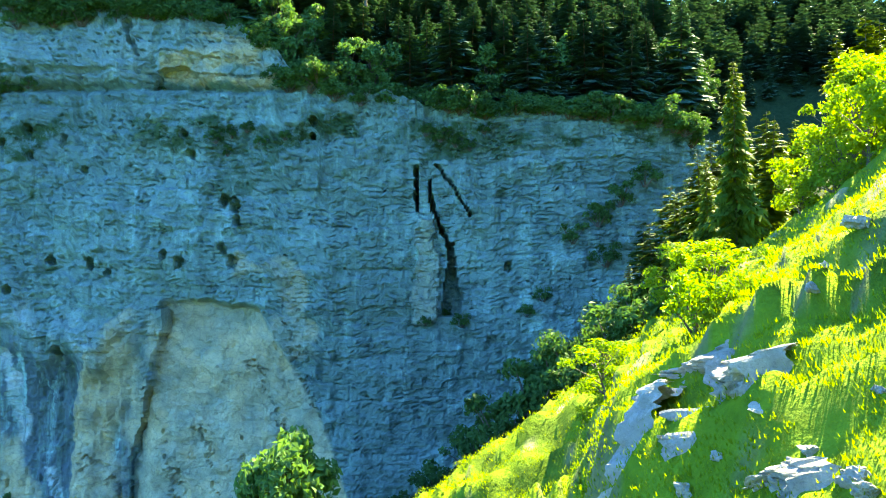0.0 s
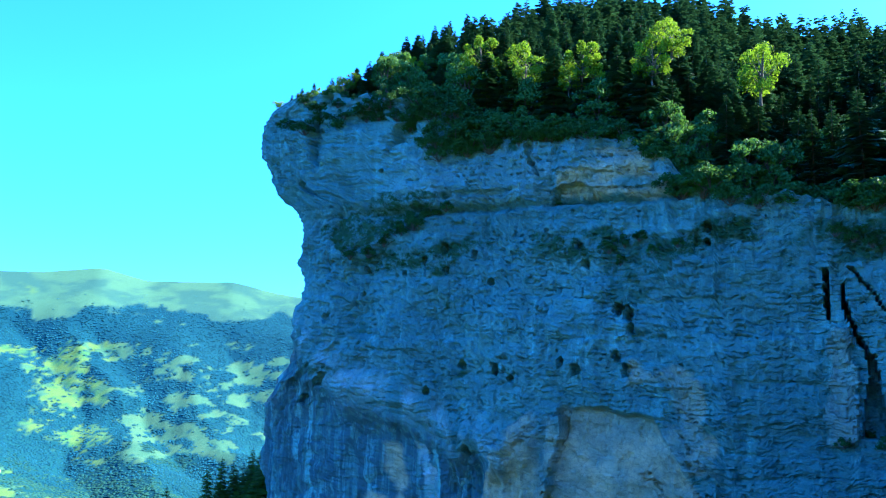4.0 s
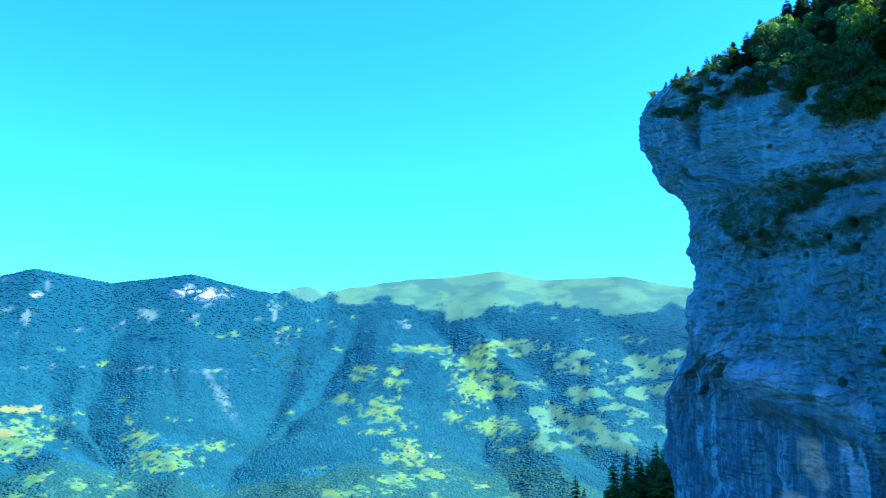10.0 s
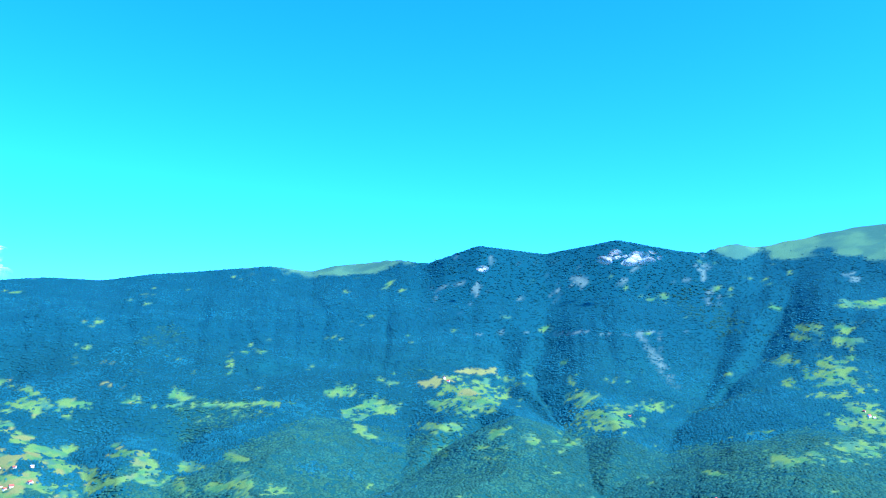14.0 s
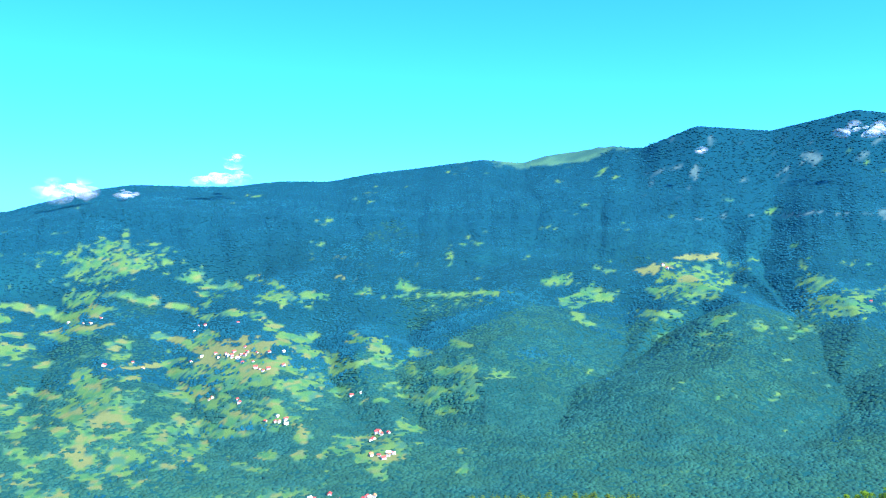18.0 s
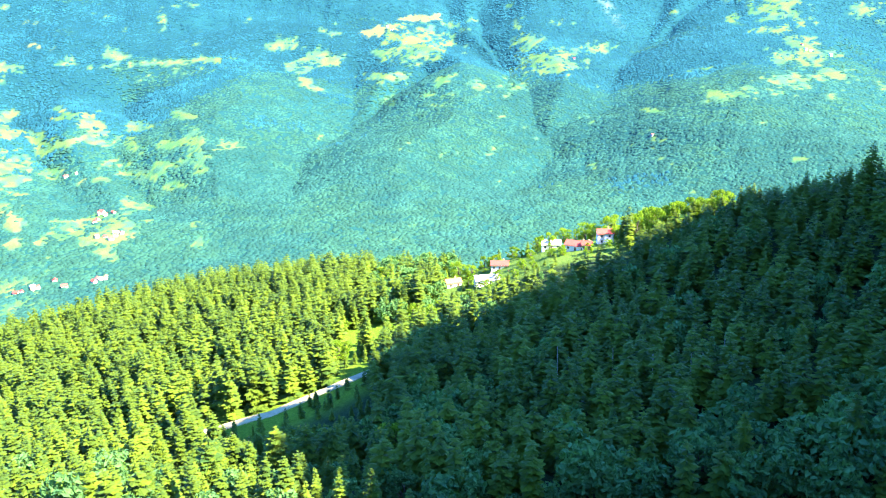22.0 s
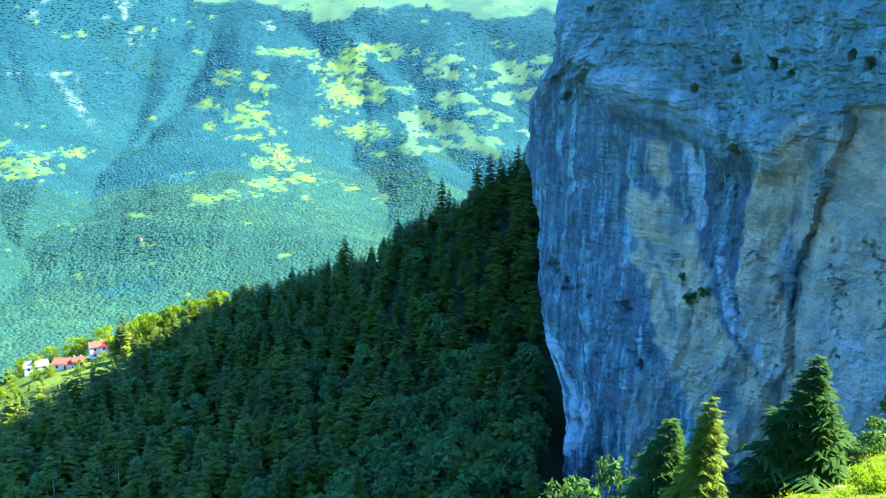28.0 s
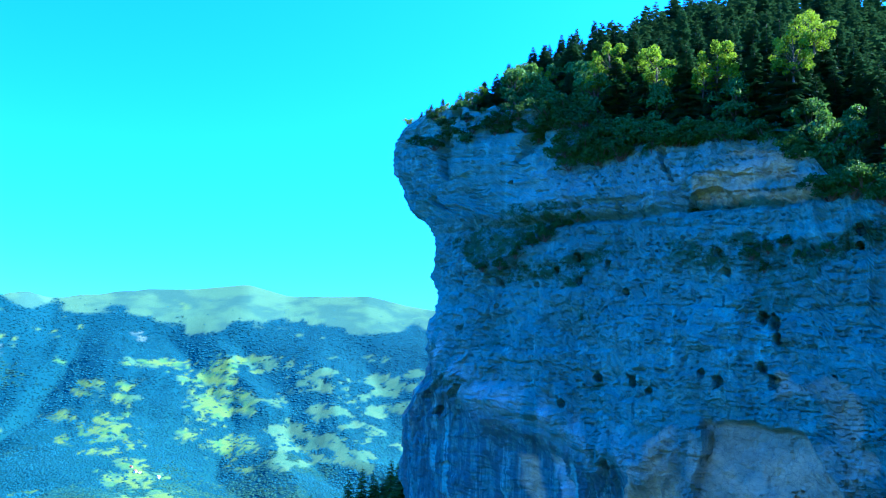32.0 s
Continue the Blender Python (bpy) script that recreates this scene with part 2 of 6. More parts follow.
ROCK = limestone("cliff_limestone")
STONE = limestone("outcrop_limestone", (0.60, 0.59, 0.50), (0.45, 0.4, 0.3), 5.0)
SPRUCE = leafy("spruce_needles", (0.034, 0.084, 0.022), (0.112, 0.158, 0.012), 0.6, 0.18)
LEAVES = leafy("broadleaf", (0.052, 0.146, 0.056), (0.108, 0.215, 0.060), 0.55, 0.38)
# leaves of the sunny trees and shrubs: sunlight put into a brighter, yellower colour
SUNLIT_LEAVES = leafy("sunlit_broadleaf", (0.09, 0.20, 0.02), (0.20, 0.30, 0.025), 0.5, 0.5)
SHRUB = leafy("shrub_leaves", (0.036, 0.095, 0.034), (0.070, 0.150, 0.038), 0.6, 0.3)
# cliff-top spruces: their back-lit shade is put into a darker, bluer needle colour
SHADED_SPRUCE = leafy("shaded_spruce_needles", (0.030, 0.085, 0.058), (0.058, 0.130, 0.078), 0.65, 0.14)
# the broad spruces on the lip, with shade put into a darker green
SHADED_LIP_SPRUCE = leafy("shaded_lip_spruce_needles", (0.012, 0.046, 0.010), (0.030, 0.078, 0.012), 0.75, 0.12)
GRASS = leafy("grass_blades", (0.12, 0.20, 0.010), (0.21, 0.28, 0.016), 0.5, 0.5)
# foliage across the valley: blue distance haze is put into the base colours
HAZED_SPRUCE = leafy("hazed_far_spruce", (0.020, 0.112, 0.150), (0.025, 0.132, 0.168), 0.8, 0.46, 0.004, (0.015, 0.090, 0.120))
HAZED_LEAVES = leafy("hazed_far_broadleaf", (0.027, 0.112, 0.100), (0.037, 0.134, 0.106), 0.8, 0.46, 0.004, (0.042, 0.134, 0.086))
BARK = plain("bark", (0.16, 0.13, 0.10), 0.9, 6.0, 0.5)
DEAD_WOOD = plain("bleached_wood", (0.42, 0.38, 0.32), 0.9, 3.0, 0.3)
PLASTER = plain("white_plaster", (0.78, 0.76, 0.72), 0.8, 0.8, 0.12)
OLD_PLASTER = plain("weathered_plaster", (0.46, 0.42, 0.36), 0.85, 0.8, 0.2)
ROOF_RED = plain("red_roof_tiles", (0.48, 0.07, 0.05), 0.7, 1.5, 0.3)
ROOF_PALE = plain("pale_sheet_roof", (0.62, 0.52, 0.47), 0.6, 1.5, 0.2)
ROOF_RUST = plain("rust_orange_roof", (0.50, 0.20, 0.08), 0.7, 1.5, 0.3)
TIMBER = plain("door_wood", (0.18, 0.10, 0.06), 0.6, 4.0)
PANE = plain("window_pane", (0.05, 0.06, 0.07), 0.12, 1.0, 0.1)
CONCRETE = plain("road_concrete", (0.46, 0.36, 0.19), 0.85, 0.7, 0.25)
CLOUD, cn, cl, cb = shader("cloud_vapour", 1.0)
cb.inputs["Base Color"].default_value = (0.97, 0.97, 0.97, 1)
ct, cm = cn.new("ShaderNodeBsdfTransparent"), cn.new("ShaderNodeMixShader")
cgeo = cn.new("ShaderNodeTexCoord")
cgrad, cmap = cn.new("ShaderNodeTexGradient"), cn.new("ShaderNodeMapping")
cgrad.gradient_type = "SPHERICAL"
cmap.inputs["Location"].default_value, cmap.inputs["Scale"].default_value = (-1, -1, -1), (2, 2, 2)
cl.new(cgeo.outputs["Generated"], cmap.inputs["Vector"])
cl.new(cmap.outputs[0], cgrad.inputs["Vector"])
cwisp = span(cn, cl, noise_node(cn, cl, 0.022, 5, 0.6), 0.40, 0.62, 0.15, 1.0)
cden = cn.new("ShaderNodeMath")
cden.operation = "MULTIPLY"
cl.new(span(cn, cl, cgrad.outputs["Fac"], 0.02, 0.6, 0.0, 0.42), cden.inputs[0])
cl.new(cwisp, cden.inputs[1])
cl.new(cden.outputs[0], cm.inputs[0])
cl.new(ct.outputs[0], cm.inputs[1])
cw, cx_mix = cn.new("ShaderNodeBsdfTranslucent"), cn.new("ShaderNodeMixShader")
cw.inputs["Color"].default_value = (0.95, 0.95, 0.96, 1)
cx_mix.inputs[0].default_value = 0.45
cl.new(cb.outputs[0], cx_mix.inputs[1])
cl.new(cw.outputs[0], cx_mix.inputs[2])
cl.new(cx_mix.outputs[0], cm.inputs[2])
cl.new(cm.outputs[0], cn["Material Output"].inputs["Surface"])

# the ground carries its soil and grass colours, hazed far off, as an attribute; fine variation here
SOIL, gn, gl, gb = shader("ground_cover", 0.95, 0.03)
tone = attribute(gn, "tone")
gcol = blend(gn, gl, span(gn, gl, noise_node(gn, gl, 0.9, 8, 0.7), 0.3, 0.7), (0.6, 0.65, 0.6), (1.3, 1.25, 1.1))
gcol = blend(gn, gl, 1.0, tone, gcol, "MULTIPLY")
gl.new(gcol, gb.inputs["Base Color"])
bump(gn, gl, gb, noise_node(gn, gl, 0.35, 8, 0.7), 0.6, 1.5)

# ---- clearings on the far slope: bearing, rise and half sizes, in degrees from the lookout ----
MEADOWS_PEAK = [
    (79.9, -4.8, 2.1, 1.2), (81.8, -6.7, 1.6, 0.4), (72.4, -4.7, 1.0, 0.5), (71.3, -6.1, 2.1, 0.9), (68.2, -5.2, 1.0, 0.4), (89.0, -4.3, 1.2, 0.5),
    (85.5, -5.4, 0.7, 0.5), (96.1, -5.0, 4.3, 0.2), (96.3, -2.4, 0.2, 0.7), (64.4, -9.3, 1.0, 0.2), (79.1, -8.0, 1.2, 0.2), (76.1, -7.5, 0.5, 0.5),
    (82.1, -8.4, 0.5, 0.4),
]
MEADOWS_SPUR = [
    (58.1, -0.0, 1.0, 0.4), (59.8, -2.1, 0.8, 0.4), (57.0, -2.9, 1.6, 0.9), (56.4, -0.9, 0.8, 0.4), (55.1, 1.4, 1.9, 0.3), (50.9, 0.7, 1.6, 0.5),
    (50.5, -1.1, 1.8, 1.2), (48.5, 1.8, 2.3, 0.4), (59.5, -3.5, 0.8, 0.3), (57.4, -4.3, 1.6, 0.2), (55.0, -5.7, 1.0, 1.0), (59.6, -8.3, 1.9, 0.4),
    (55.7, -7.4, 1.6, 0.7), (52.2, -3.1, 0.8, 0.5), (49.3, -3.7, 2.1, 0.6), (48.8, -5.2, 1.2, 0.3),
]
MEADOWS_VILLAGE = [
    (110.6, -9.8, 3.1, 0.8), (107.3, -10.6, 1.9, 0.5), (119.3, -10.8, 2.3, 0.9), (121.0, -12.0, 1.2, 1.2), (108.6, -12.5, 2.1, 0.8), (118.6, -14.1, 1.9, 0.8),
    (101.1, -15.0, 1.8, 0.9), (101.8, -16.5, 1.0, 0.7), (95.3, -10.4, 0.9, 1.2), (93.3, -10.6, 1.2, 0.3), (99.2, -10.0, 0.6, 0.6), (98.6, -12.1, 1.0, 0.5),
    (118.0, -18.5, 5.1, 0.5), (122.1, -19.3, 1.6, 0.8), (120.4, -9.6, 1.6, 0.7), (115.8, -13.1, 1.6, 0.6), (96.0, -16.9, 0.8, 0.5),
]
MEADOWS_HIGH = [
    (118.6, -1.7, 3.1, 1.4), (120.5, -4.0, 1.2, 0.5), (101.6, -7.9, 1.0, 0.3), (108.2, -4.7, 1.6, 0.5), (105.7, -4.7, 1.0, 0.4), (102.4, -4.6, 0.5, 0.3),
    (113.6, -3.1, 1.0, 0.5), (99.7, -4.3, 0.8, 0.5),
]
FIELDS = [
    (111.5, -8.1, 2.7, 0.7), (109.5, -9.4, 1.6, 0.4), (119.3, -11.6, 1.2, 0.5), (121.1, -13.5, 0.7, 0.8), (107.0, -13.7, 0.6, 0.5), (101.5, -15.8, 1.2, 0.3),
    (79.7, -3.0, 1.4, 0.2), (80.4, -4.4, 0.8, 0.2), (82.7, -3.7, 1.0, 0.3), (120.4, -5.8, 1.4, 0.2), (117.1, -8.6, 1.6, 0.2), (121.1, -19.0, 1.8, 0.3),
    (114.9, -7.0, 0.5, 0.2),
]
CRAGS = [
    (67.5, -1.7, 0.18, 1.3), (64.6, 3.8, 0.4, 0.6), (72.8, 3.2, 0.5, 0.5), (74.3, 2.0, 0.6, 0.4), (78.7, 4.7, 0.2, 0.3), (55.7, 3.0, 0.5, 0.4),
    (79.7, 2.6, 0.3, 0.5), (80.7, 4.9, 0.8, 0.2),
]

# ---- the lie of the land ----
RIDGE_AZ = [20, 36, 38.2, 40.9, 46.3, 49.2, 52.3, 55.7, 61.1, 62.7, 64.6, 66.2, 70.15, 75, 79.6, 83.2, 85, 89.5, 91.1, 93.9, 98, 101.7, 104.3, 107.8, 110.7, 117.2, 119.6, 124.6, 150]
RIDGE_EL = [5.0, 5.7, 5.98, 6.5, 6.2, 6.86, 6.33, 6.08, 5.1, 5.45, 4.87, 5.08, 5.92, 4.98, 5.66, 4.36, 4.66, 4.18, 3.78, 4.12, 3.7, 3.38, 2.98, 3.08, 2.82, 3.08, 2.78, 1.5, 4.0]
RIDGE_R = ([20, 55, 61, 65, 82, 88, 150], [4450, 4450, 4300, 3950, 3950, 4300, 4300])
CREST_AZ = [20, 38.5, 44, 50, 59, 65, 71, 77, 85, 95, 104, 120, 150]
CREST_R = [340, 350, 358, 376, 395, 407, 413, 430, 472, 507, 530, 550, 550]
CREST_Z = [-32, -37, -53, -88, -110.5, -128, -138, -160, -177, -189, -203, -222, -175]
BOWL_AZ, BOWL_Z = [20, 37, 50, 60, 75, 88, 97, 105, 120, 150], [-88, -97, -111, -126, -139, -148, -157, -160, -150, -85]


def slope_plane(x, y):
    return 0.7 * x - 0.2 * y


LUT_AZ, LUT_R = np.arange(20, 150.01, 0.5), np.geomspace(1.0, 4900.0, 700)


def build_profiles():
    table = np.zeros((len(LUT_AZ), len(LUT_R)))
    for i, az in enumerate(LUT_AZ):
        a = radians(az)
        slope = slope_plane(-math.sin(a), math.cos(a))
        rc, top = np.interp(az, CREST_AZ, CREST_R), np.interp(az, *RIDGE_R)
        rise = np.interp(az, RIDGE_AZ, RIDGE_EL) + 0.13
        steep = 1 + 0.11 * float(step(24, 38, az))
        r = [0, 60, 160, 280, rc, rc + 60, 700, 1080, 1250, 1700, 2300, 3000, 3600, top, top + 250, 5000]
        z = [0, 60 * slope * steep, max(152 * slope * steep, -121), np.interp(az, BOWL_AZ, BOWL_Z), np.interp(az, CREST_AZ, CREST_Z), np.interp(az, CREST_AZ, CREST_Z) - 18,
             -335, -368, -352, -1700 * math.tan(radians(10.6)), -2300 * math.tan(radians(6.3)), -3000 * math.tan(radians(2.3)),
             3600 * math.tan(radians(0.36 * rise - 0.2)), top * math.tan(radians(rise)), top * math.tan(radians(rise)) - 60, top * math.tan(radians(rise)) - 260]
        table[i] = np.interp(LUT_R, r, z)
    kernel = np.exp(-0.5 * (np.arange(-9, 10) / 3.5) ** 2)
    kernel /= kernel.sum()
    padded = np.pad(table, ((0, 0), (9, 9)), mode="edge")
    soft = np.array([np.convolve(row, kernel, "valid") for row in padded])
    keep = step(3300, 3700, LUT_R)  # the skyline stays crisp
    return soft * (1 - keep) + table * keep


PROFILES = build_profiles()


def profile(az, r):
    u = np.clip((az - 20) / 0.5, 0, len(LUT_AZ) - 1.001)
    v = np.clip(np.log(np.maximum(r, 1.0)) / math.log(4900.0) * 699, 0, 698.999)
    i, j = u.astype(int), v.astype(int)
    fu, fv = u - i, v - j
    return (PROFILES[i, j] * (1 - fv) + PROFILES[i, j + 1] * fv) * (1 - fu) + (PROFILES[i + 1, j] * (1 - fv) + PROFILES[i + 1, j + 1] * fv) * fu


# ravines of the far slope: half width in metres, then bearing and rise down the bed, in degrees from the lookout
RAVINES = [
    (300, [(62.6, 4.0), (62.9, 2.2), (63.4, -0.7), (66.1, -4.3), (66.9, -7.5), (70.6, -9.9), (73.3, -13.7), (75.3, -16.5)]),
    (230, [(77.8, -0.5), (77.3, -3.4), (72.8, -6.9), (70.6, -9.9)]),
    (260, [(84.6, -5.5), (85.0, -8.6), (87.5, -10.8), (88.6, -12.7), (89.3, -17.5)]),
    (170, [(79.6, -6.0), (82.5, -7.4), (85.0, -8.6)]),
    (250, [(99.6, -6.3), (98.3, -7.9), (100.9, -11.6), (97.3, -15.7)]),
    (230, [(105.4, -6.5), (104.4, -9.8), (103.6, -14.0)]),
    (260, [(112.2, -3.2), (114.0, -4.5), (115.9, -6.2), (113.5, -11.0), (112.0, -16.0)]),
    (320, [(53.7, 3.6), (52.1, 2.2), (49.0, -1.5), (50.4, -5.0), (47.2, -8.4), (45.5, -11.0)]),
    (240, [(49.1, 3.0), (45.9, -0.6), (43.5, -4.4), (41.0, -7.0)]),
    (190, [(59.0, 3.6), (60.7, 0.1), (63.8, -3.3), (66.1, -4.3)]),
    (150, [(75.1, 3.9), (75.7, -1.5), (73.7, -7.1)]),
    (260, [(41.0, 3.5), (39.5, 0.5), (37.0, -4.0)]),
    (260, [(122.3, -3.5), (122.5, -4.5), (124.0, -10.0)]),
]
TOP_X = [-160, -134, -119, -106, -89, -75, -63, -49, -36, -30, -12, 10, 30, 50, 70, 120]
TOP_Z = [71, 72, 72.5, 73, 69, 63, 58, 58, 52, 45, 39, 38, 38, 35, 33, 40]


def cliff_top(x):
    return np.interp(x, TOP_X, TOP_Z)


def ravine_beds():
    """The beds as lines in plan, by the smooth profile."""
    r, beds = np.geomspace(1080.0, 4200.0, 500), []
    for half, way in RAVINES:
        line = []
        for az, el in way:
            rise = np.degrees(np.arctan2(profile(np.full(r.shape, az), r) - EYE, r))
            d = float(np.interp(el, np.maximum.accumulate(rise), r))
            line.append((-d * math.sin(radians(az)), d * math.cos(radians(az))))
        beds.append((half, np.array(line)))
    return beds


BEDS = ravine_beds()


def relief(x, y, r, az):
    """Ravines, spurs and lesser gullies of the far slope, in metres."""
    wx, wy = x + 55 * fbm(x / 300, y / 300, 3, 41), y + 55 * fbm(x / 300, y / 300, 3, 42)
    near_bed = np.full(x.shape, 3.0)
    for half, line in BEDS:
        for p, q in zip(line[:-1], line[1:]):
            d = q - p
            t = np.clip(((wx - p[0]) * d[0] + (wy - p[1]) * d[1]) / (d @ d), 0, 1)
            near_bed = np.minimum(near_bed, np.hypot(wx - p[0] - t * d[0], wy - p[1] - t * d[1]) / half)
    high = step(2500, 3500, r)
    bend_ = 0.5 * fbm(x / 420, y / 420, 3, 46) + r / 2600
    rills = 17 * (np.abs(vnoise(az / 1.5 + bend_, r / 1500, 49)) - 0.3) + 8 * (np.abs(vnoise(az / 0.62 + 1.6 * bend_, r / 900, 50)) - 0.3)
    return 78 * (np.tanh(1.15 * near_bed) - 0.62) + (0.14 + 0.6 * high) * rills + 30 * fbm(x / 520, y / 520, 3, 40)


def terrain(x, y, detail=True):
    x, y = np.broadcast_arrays(np.asarray(x, float), np.asarray(y, float))
    r = np.hypot(x, y)
    az = np.degrees(np.arctan2(-x, y))
    p = slope_plane(x, y)
    hill = np.where(p > 0, 170 * np.tanh(p / 170), p * (1 + 0.11 * step(22, 38, az) * (1 - step(70, 150, r))))
    hill = hill - 2.5 * step(35, 90, r) * step(-30, 0, az) * step(45, 20, az)
    hollow = 4.6 * step(1.2, 11, r) * (1 - 0.9 * step(40, 85, r)) * step(-80, -45, az) * (1 - 0.55 * step(-8, 10, az)) * (1 + 0.9 * step(26, 40, az)) * (1 - 0.5 * step(48, 70, az))
    w = np.maximum(step(28, 40, az), step(20, 26, az) * step(225, 260, r)) * (1 - step(128, 165, az))
    far = profile(az, r)
    far = far + 9 * step(250, 700, r) * (1 - step(900, 1300, r)) * fbm(x / 700, y / 700, 3, 40)
    out = (r > 1150) & (az > 20) & (az < 150)
    if out.any():
        far = np.array(far)
        far[out] += relief(x[out], y[out], r[out], az[out]) * step(1180, 1600, r[out]) * (1 - step(-950, -130, r[out] - np.interp(az[out], *RIDGE_R))) * step(22, 34, az[out]) * (1 - step(125, 140, az[out]))
    far = far - 9 * np.exp(-(((r - 226) / 28) ** 2)) * step(83, 87, az) * (1 - step(100, 106, az))
    rib = 3.4 * step(-9.0, -13.0, az + 1.5 * fbm(r / 9.0, az / 40.0, 2, 8)) * step(16, 26, r) * (1 - step(42, 62, r))
    gut = 1.8 * np.exp(-(((az + 7.5) / 3.2) ** 2)) * step(18, 30, r) * (1 - step(50, 70, r))
    z = hill * (1 - w) + far * w - hollow + rib - gut
    if detail:
        z = z + 1.1 * fbm(x / 13, y / 13, 3, 3) * step(4, 18, r) * (1 - 0.6 * step(60, 130, r)) + (0.22 + 0.20 * step(8, 16, r) * step(10, 0, az)) * fbm(x / 2.6, y / 2.6, 2, 9) * step(2, 6, r)
        along, across = 0.96 * x - 0.27 * y, 0.27 * x + 0.96 * y
        z = z + (0.8 * fbm(along / 2.4, across / 6.5, 3, 4) + 0.7 * np.abs(fbm(along / 6, across / 11, 2, 6))) * step(5, 14, r) * (1 - step(90, 160, r))
        z = z + 14 * fbm(x / 330, y / 330, 4, 12) * step(1100, 2000, r) * (1 - 0.75 * step(3500, 3900, r))
    if detail:
        furrow = ridged((0.27 * x + 0.96 * y) / 8.5 + 0.5 * fbm(x / 14, y / 14, 2, 31), (0.96 * x - 0.27 * y) / 60, 2, 30)
        z = z + 1.5 * furrow * step(18, 30, r) * (1 - step(75, 100, r)) * step(14, 6, az) * step(-15, -10, az)
    tread = 3.2 * fbm(x / 6.5 + 0.12 * y, y / 19, 3, 7)
    if detail:  # grassy steps with short steep drops
        z = z + 1.5 * (np.floor(tread) + step(0, 0.22, tread - np.floor(tread)) - tread) * step(16, 24, r) * (1 - step(75, 110, r)) * step(6, 0, az) * step(-60, -45, az)
    right = step(50, 90, x)
    up = step(178 - 30 * right, 185 + 50 * right, y)
    edge = -112 - 0.15 * (y - 182)
    up = up * step(edge - 2.5, edge + 2.5, x)
    top = cliff_top(x) - 2.5 + 140 * np.tanh(np.maximum((0.78 - 0.18 * step(35, 75, x)) * (0.85 + 0.15 * step(edge, edge + 50, x)) * (y - 186), 0) / 140) + 2.0 * fbm(x / 20, y / 20, 3, 21)
    return z * (1 - up) + np.maximum(top, np.where(right > 0, hill, -1e3)) * up


def sight(az, el):
    """Where a line from the lookout at that bearing and rise first meets the land."""
    r = np.geomspace(4.0, 4600.0, 2600)
    a = radians(az)
    x, y = -r * math.sin(a), r * math.cos(a)
    below = np.nonzero(terrain(x, y) > EYE + r * math.tan(radians(el)))[0]
    k = below[0] if len(below) else len(r) - 1
    return x[k], y[k], r[k]


def in_patches(patches, az, el, seed, plot):
    """1 inside the patches, whose borders follow the plots."""
    inside = np.zeros(az.shape)
    for k, (a, e, wa, we) in enumerate(patches):
        near = (np.abs(az - a) < 2 * wa + 0.5) & (np.abs(el - e) < 2 * we + 0.5)
        if near.any():
            da, de = az[near] - a, el[near] - e
            d = np.hypot(da / wa, de / we) + 0.75 * fbm(az[near] * 2.2, el[near] * 4.0, 4, seed + k) + 0.85 * (plot[near] - 0.42)
            inside[near] = np.maximum(inside[near], 1 - step(0.86, 0.98, d))
    return inside


